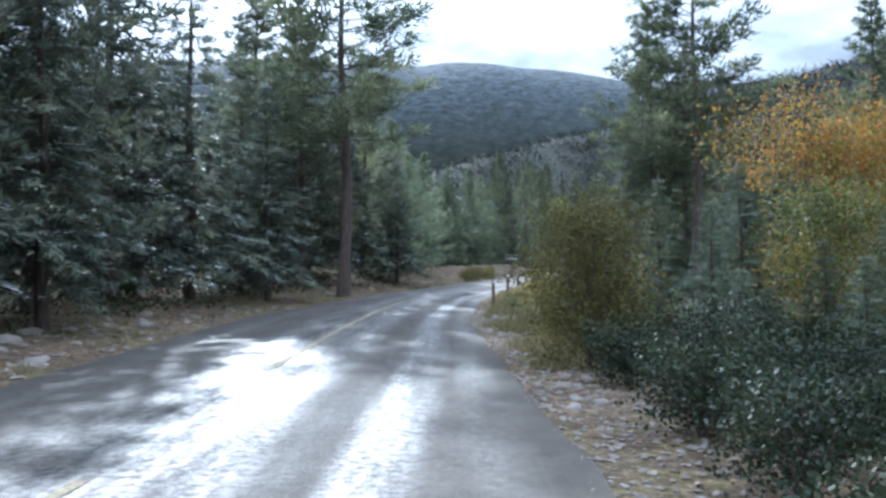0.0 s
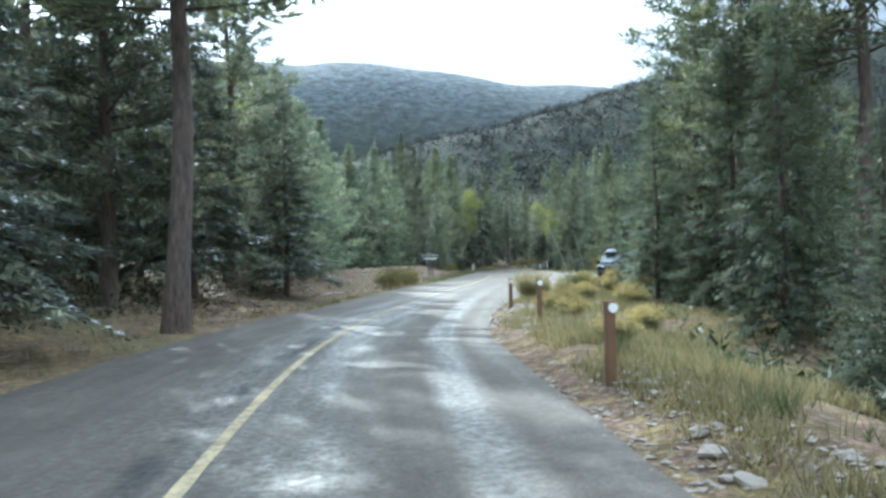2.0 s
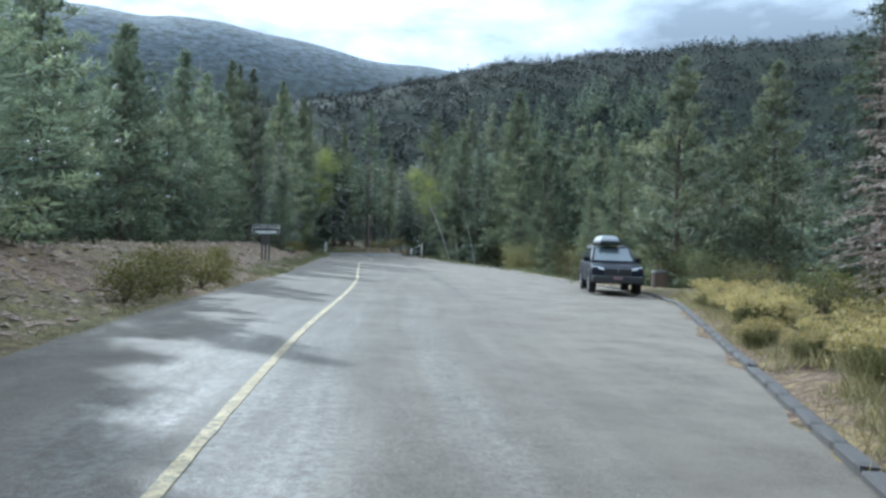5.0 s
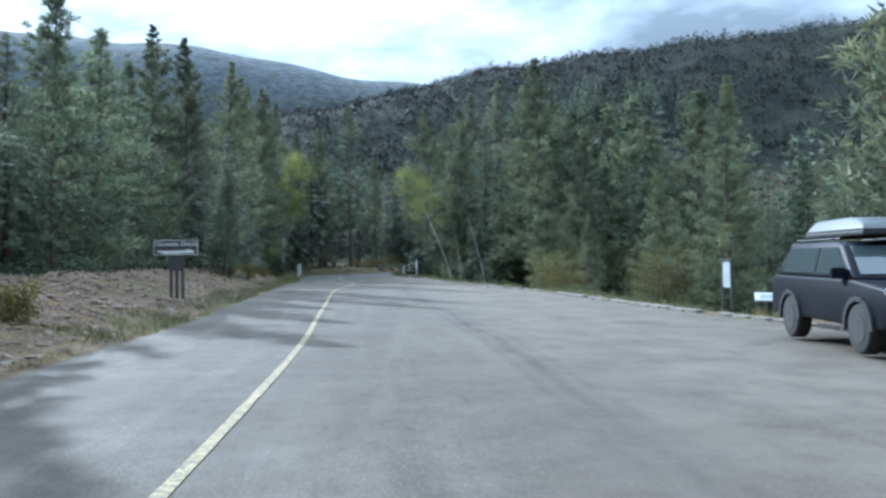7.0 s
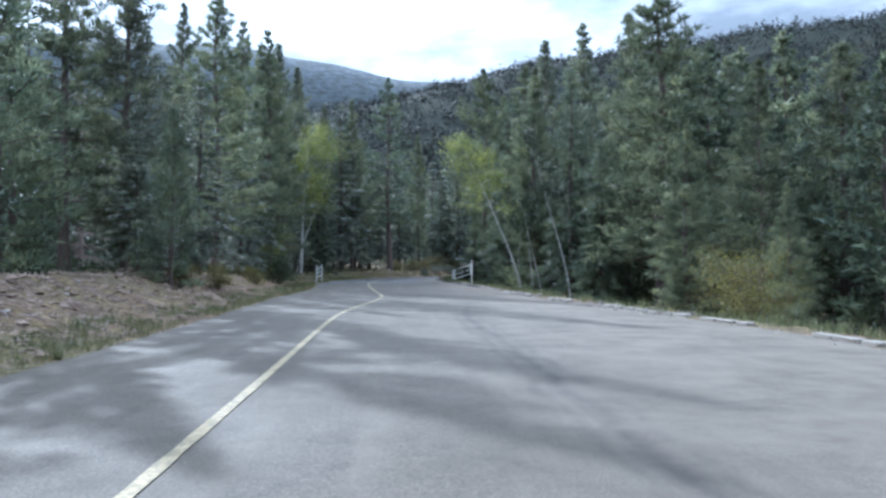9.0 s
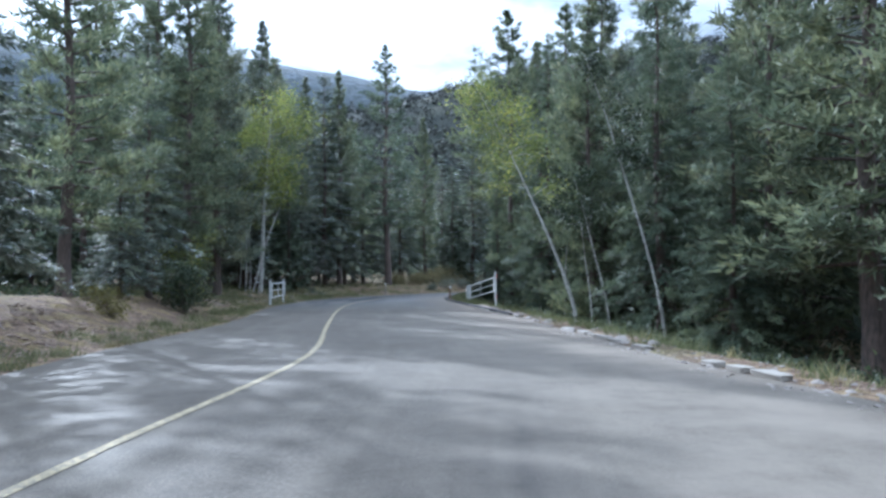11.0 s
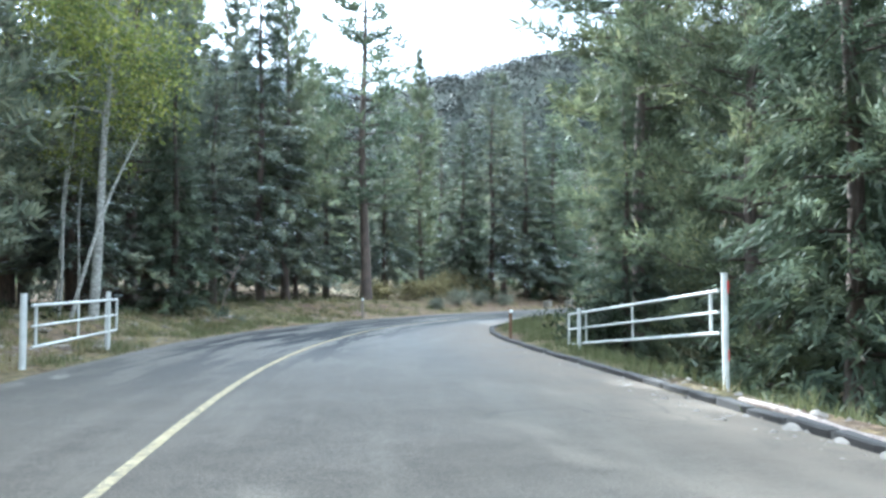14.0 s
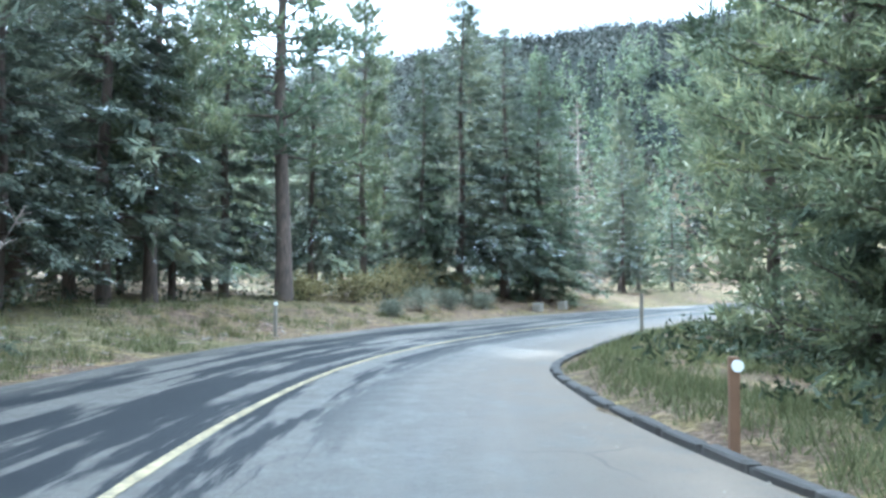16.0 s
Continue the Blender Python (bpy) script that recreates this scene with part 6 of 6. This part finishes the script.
    part("bumper", rounded(block(bmesh.new(), -0.94, 0.94, -2.52, -2.30, 0.42, 0.70), 0.05), M_TRIM, car, "black bumper")
    part("number_plate", block(bmesh.new(), -0.16, 0.16, -2.535, -2.522, 0.56, 0.68), M_PLATE, car, "pale blank plate")
    for y in (0.2, 1.3):
        part("cross_bar", block(bmesh.new(), -0.66, 0.66, y - 0.03, y + 0.03, 1.855, 1.885, 0.006), M_TRIM, car)
    box = tagged(new("roof_box"), "long silver roof box with a dark base on the car roof", "roof box")
    box.matrix_basis = car.matrix_basis @ pose(-0.08, 0, 1.885)
    part("lid", rounded(profile(bmesh.new(), [(-0.62, 0.10), (-0.50, 0.20), (-0.20, 0.30), (0.2, 0.34), (1.6, 0.32), (1.85, 0.10)], 0.40, 0.26), 0.035), M_BOX, box, smooth=True)
    part("base", rounded(block(bmesh.new(), -0.39, 0.39, -0.60, 1.83, 0.0, 0.098), 0.03), M_TRIM, box)


def kerbs():
    def stone(name, mat, seed):
        bm = block(bmesh.new(), -0.5, 0.5, -0.5, 0.5, -0.5, 0.5)
        bmesh.ops.bevel(bm, geom=bm.edges[:], offset=0.12, segments=1, affect="EDGES")
        for v in bm.verts:
            v.co += Vector((noise.noise(v.co * 2 + Vector((seed, 0, 0))), noise.noise(v.co * 2 + Vector((0, seed, 0))), noise.noise(v.co * 2 + Vector((0, 0, seed))))) * 0.10
        me = bpy.data.meshes.new(name)
        bm.to_mesh(me)
        bm.free()
        me.materials.append(mat)
        return me
    dark, pale = [stone("kerb_stone", M_KERB_D, k) for k in (1, 2, 3)], [stone("kerb_stone", M_KERB_L, k) for k in (4, 5, 6)]
    base = tagged(new("kerb"), "low worn kerb of dark and pale blocks along the lot and bend", "kerb", kind="structure")
    rng = np.random.default_rng(3)
    y = 57.0
    n = 0
    while y < 182:
        x0, step = float(along(RIGHT_EDGE, y)), 0.8
        slope = (float(along(RIGHT_EDGE, y + 0.8)) - float(along(RIGHT_EDGE, y - 0.8))) / 1.6
        c = 1 / math.sqrt(1 + slope * slope)
        light = 87 < y < 141
        if light and rng.uniform() < (0.55 if y > 118 else 0.10):
            y += step * c
            continue
        ob = shared_part("kerb_stone", (pale if light else dark)[n % 3], base)
        low = 0.11 if light else 0.16
        ob.matrix_basis = pose(x0 + 0.10 * c, y, low / 2 - (0.06 if light else 0.10) + rng.uniform(-0.012, 0.008), rng.uniform(-0.6, 0.6), rng.uniform(-3, 3), -math.degrees(math.atan(slope)) + rng.uniform(-1, 1)) @ Matrix.Diagonal((0.26 if light else 0.16, step * (rng.uniform(0.55, 1.03) if light else rng.uniform(0.96, 1.04)), low * rng.uniform(0.75, 1.05), 1))
        y += step * c + (rng.uniform(0.0, 0.12) if light else 0.0)
        n += 1


def undergrowth():
    """Low dark plants and litter over the forest floor."""
    rng = np.random.default_rng(21)
    C = []
    for side, y0, y1, d0, d1, count in ((-1, 0, 60, 2.5, 16, 900), (-1, 60, 150, 5.0, 18, 900), (-1, 150, 230, 4.0, 26, 1300), (1, 0, 40, 3.0, 14, 900), (1, 40, 86, 5.0, 16, 900), (1, 86, 176, 1.6, 14, 2200), (1, 176, 215, 4, 16, 500)):
        for _ in range(count):
            x, y = side_point(rng, side, y0, y1, d0, d1)
            m = 14
            r = rng.uniform(0.15, 0.45)
            p = np.column_stack([x + rng.normal(size=m) * r, y + rng.normal(size=m) * r])
            C.append(np.column_stack([p, ground_z(p[:, 0], p[:, 1]) + rng.uniform(0, r * 1.3, m)]))
    C = np.concatenate(C)
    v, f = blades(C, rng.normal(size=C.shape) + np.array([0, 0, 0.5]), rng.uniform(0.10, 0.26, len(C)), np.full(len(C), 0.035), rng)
    tagged(new("undergrowth", mesh_data("undergrowth", v, f, M_BUSH_SHADED)), "low green undergrowth over the forest floor", "undergrowth", kind="stuff")


def twigs():
    """Fallen sticks on the dirt bank and the forest floor."""
    rng = np.random.default_rng(33)
    paths = []
    for y0, y1, d0, d1, count in ((10, 60, 0.8, 6, 260), (54, 132, 0.8, 6, 620), (150, 185, 0.8, 9, 300)):
        for _ in range(count):
            x, y = side_point(rng, -1, y0, y1, d0, d1)
            L, a = rng.uniform(0.15, 0.6), rng.uniform(0, 2 * math.pi)
            t = np.linspace(-0.5, 0.5, 3)
            p = np.column_stack([x + t * L * math.cos(a), y + t * L * math.sin(a) + rng.normal(size=3) * 0.02])
            paths.append((np.column_stack([p, ground_z(p[:, 0], p[:, 1]) + rng.uniform(0.0, 0.08, 3)]), np.array([0.014, 0.011, 0.006]) * rng.uniform(0.6, 1.6)))
    v, f = tubes(paths, 3)
    tagged(new("twigs", list_mesh("twigs", v, f, M_DEAD_BARK)), "dry fallen sticks strewn over the dirt bank", "twigs", kind="stuff")


def logs():
    bleached, dark = "bleached fallen log lying along the kerb", "dark fallen log dusted with snow beside the forest edge"
    for x, y, turn, L, r, up, label in ((29.35, 146.9, 83, 3.0, 0.07, 0, bleached), (28.75, 141.6, 84, 2.4, 0.06, 0, bleached), (20.4, 174.4, 8, 3.8, 0.27, 0, dark), (19.6, 175.2, -6, 4.4, 0.24, 0, dark), (20.1, 174.8, 3, 3.2, 0.20, 0.40, dark),
                                        (0.2, 64.2, 70, 2.6, 0.09, 0, "grey fallen branch on the dirt bank")):
        t = np.linspace(-0.5, 0.5, 7)
        p = np.column_stack([t * L, 0.06 * np.sin(t * 6 + x), 0.03 * np.cos(t * 5 + x)])
        v, f = tubes([(p, r * (1 - 0.4 * (t + 0.5)))], 9)
        f.append(tuple(range(8, -1, -1)))
        ob = new("log", list_mesh("log", v, f, M_PINE_BARK if label is dark else M_DEAD_BARK))
        ob.matrix_basis = pose(x, y, float(ground_z(x, y)) + r * 0.7 + up, 0, 0, turn)
        tagged(ob, label, "log")
        if label is dark:
            # a broken strip of snow along the top
            rng = np.random.default_rng(int(x * 10))
            for a in np.arange(-0.45, 0.36, 0.14):
                if rng.uniform() < 0.3:
                    continue
                u = np.linspace(a, a + rng.uniform(0.06, 0.13), 4)
                q = np.column_stack([np.interp(u, t, p[:, k]) for k in range(3)]) + np.column_stack([np.zeros((4, 2)), r * (1 - 0.4 * (u + 0.5)) * 0.86])
                sv, sf = tubes([(q, np.array([0.3, 1.0, 0.9, 0.3]) * r * 0.42)], 7)
                shared_part("snow_patch", list_mesh("snow_patch", sv, sf, M_SNOW), ob, "thin crusted snow")


def dead_sapling():
    """A thin leafless stem that leans over the verge."""
    rng = np.random.default_rng(91)
    t = np.linspace(0, 1, 7)
    stem = np.column_stack([1.0 * t ** 1.4, 0.15 * t, 2.7 * t])
    paths = [(stem, 0.035 * (1 - 0.75 * t))]
    for k in range(9):
        f = rng.uniform(0.4, 0.98)
        b = np.array([np.interp(f, t, stem[:, i]) for i in range(3)])
        d = unit(np.array([rng.normal(), rng.normal(), 0.5])) * rng.uniform(0.25, 0.6)
        paths.append((np.array([b, b + d * 0.5 + [0, 0, 0.03], b + d]), np.array([0.012, 0.008, 0.004])))
    v, f = tubes(paths, 5)
    ob = new("dead_sapling", list_mesh("dead_sapling", v, f, M_DEAD_BARK))
    ob.matrix_basis = pose(22.9, 172.3, float(ground_z(22.9, 172.3)) - 0.04)
    tagged(ob, "thin leafless dead stem leaning over the verge", "sapling")


def concrete_blocks():
    for x, y, turn, L in ((45.2, 191.9, 52, 1.1), (47.6, 193.6, 54, 1.4)):
        bm = block(bmesh.new(), -L / 2, L / 2, -0.2, 0.2, 0, 0.45, 0.04)
        for v in bm.verts:
            v.co += Vector((noise.noise(v.co * 3), noise.noise(v.co * 3 + Vector((5, 0, 0))), noise.noise(v.co * 3 + Vector((0, 5, 0))))) * 0.02
        ob = part("concrete_block", bm, M_KERB_L)
        ob.matrix_basis = pose(x, y, float(ground_z(x, y)) - 0.03, 0, 0, turn)
        tagged(ob, "weathered grey concrete block at the road edge", "concrete block", group="blocks at the bend")


build_ground()
build_road()
build_line()
forest()
far_woods()
aspens()
shrubs()
suv()
ditch_sign()
info_panels()
gates()
posts()
rabbitbrushes()
undergrowth()
logs()
dead_sapling()
concrete_blocks()
twigs()
rocks()
grass("dry_grass", "straw coloured dry grass on the verges", M_STRAW, 1, [(1, 18, 40, 0.5, 3.5, 2200, 0.5), (1, 40, 80, 0.3, 4.5, 3400, 0.6), (-1, 4, 60, 0.3, 4.0, 500, 0.45), (-1, 50, 150, 0.1, 1.1, 500, 0.35), (-1, 150, 200, 0.5, 8, 700, 0.7), (1, 86, 150, 0.4, 3.0, 120, 0.6), (1, 36, 58, 2.2, 8.0, 1500, 0.55)], 0.5)
grass("green_grass", "green grass on the verges and inside the bend", M_GRASS, 2, [(1, 158, 178, 0.35, 6.0, 2600, 0.5), (-1, 90, 178, 0.1, 1.8, 1300, 0.6), (1, 20, 60, 1.0, 5.0, 500, 0.8), (1, 146, 160, 0.3, 3.0, 350, 0.6), (-1, 150, 186, 0.4, 9, 2600, 0.6), (1, 86, 158, 0.4, 4.5, 1500, 0.8)], 0.45)
kerbs()
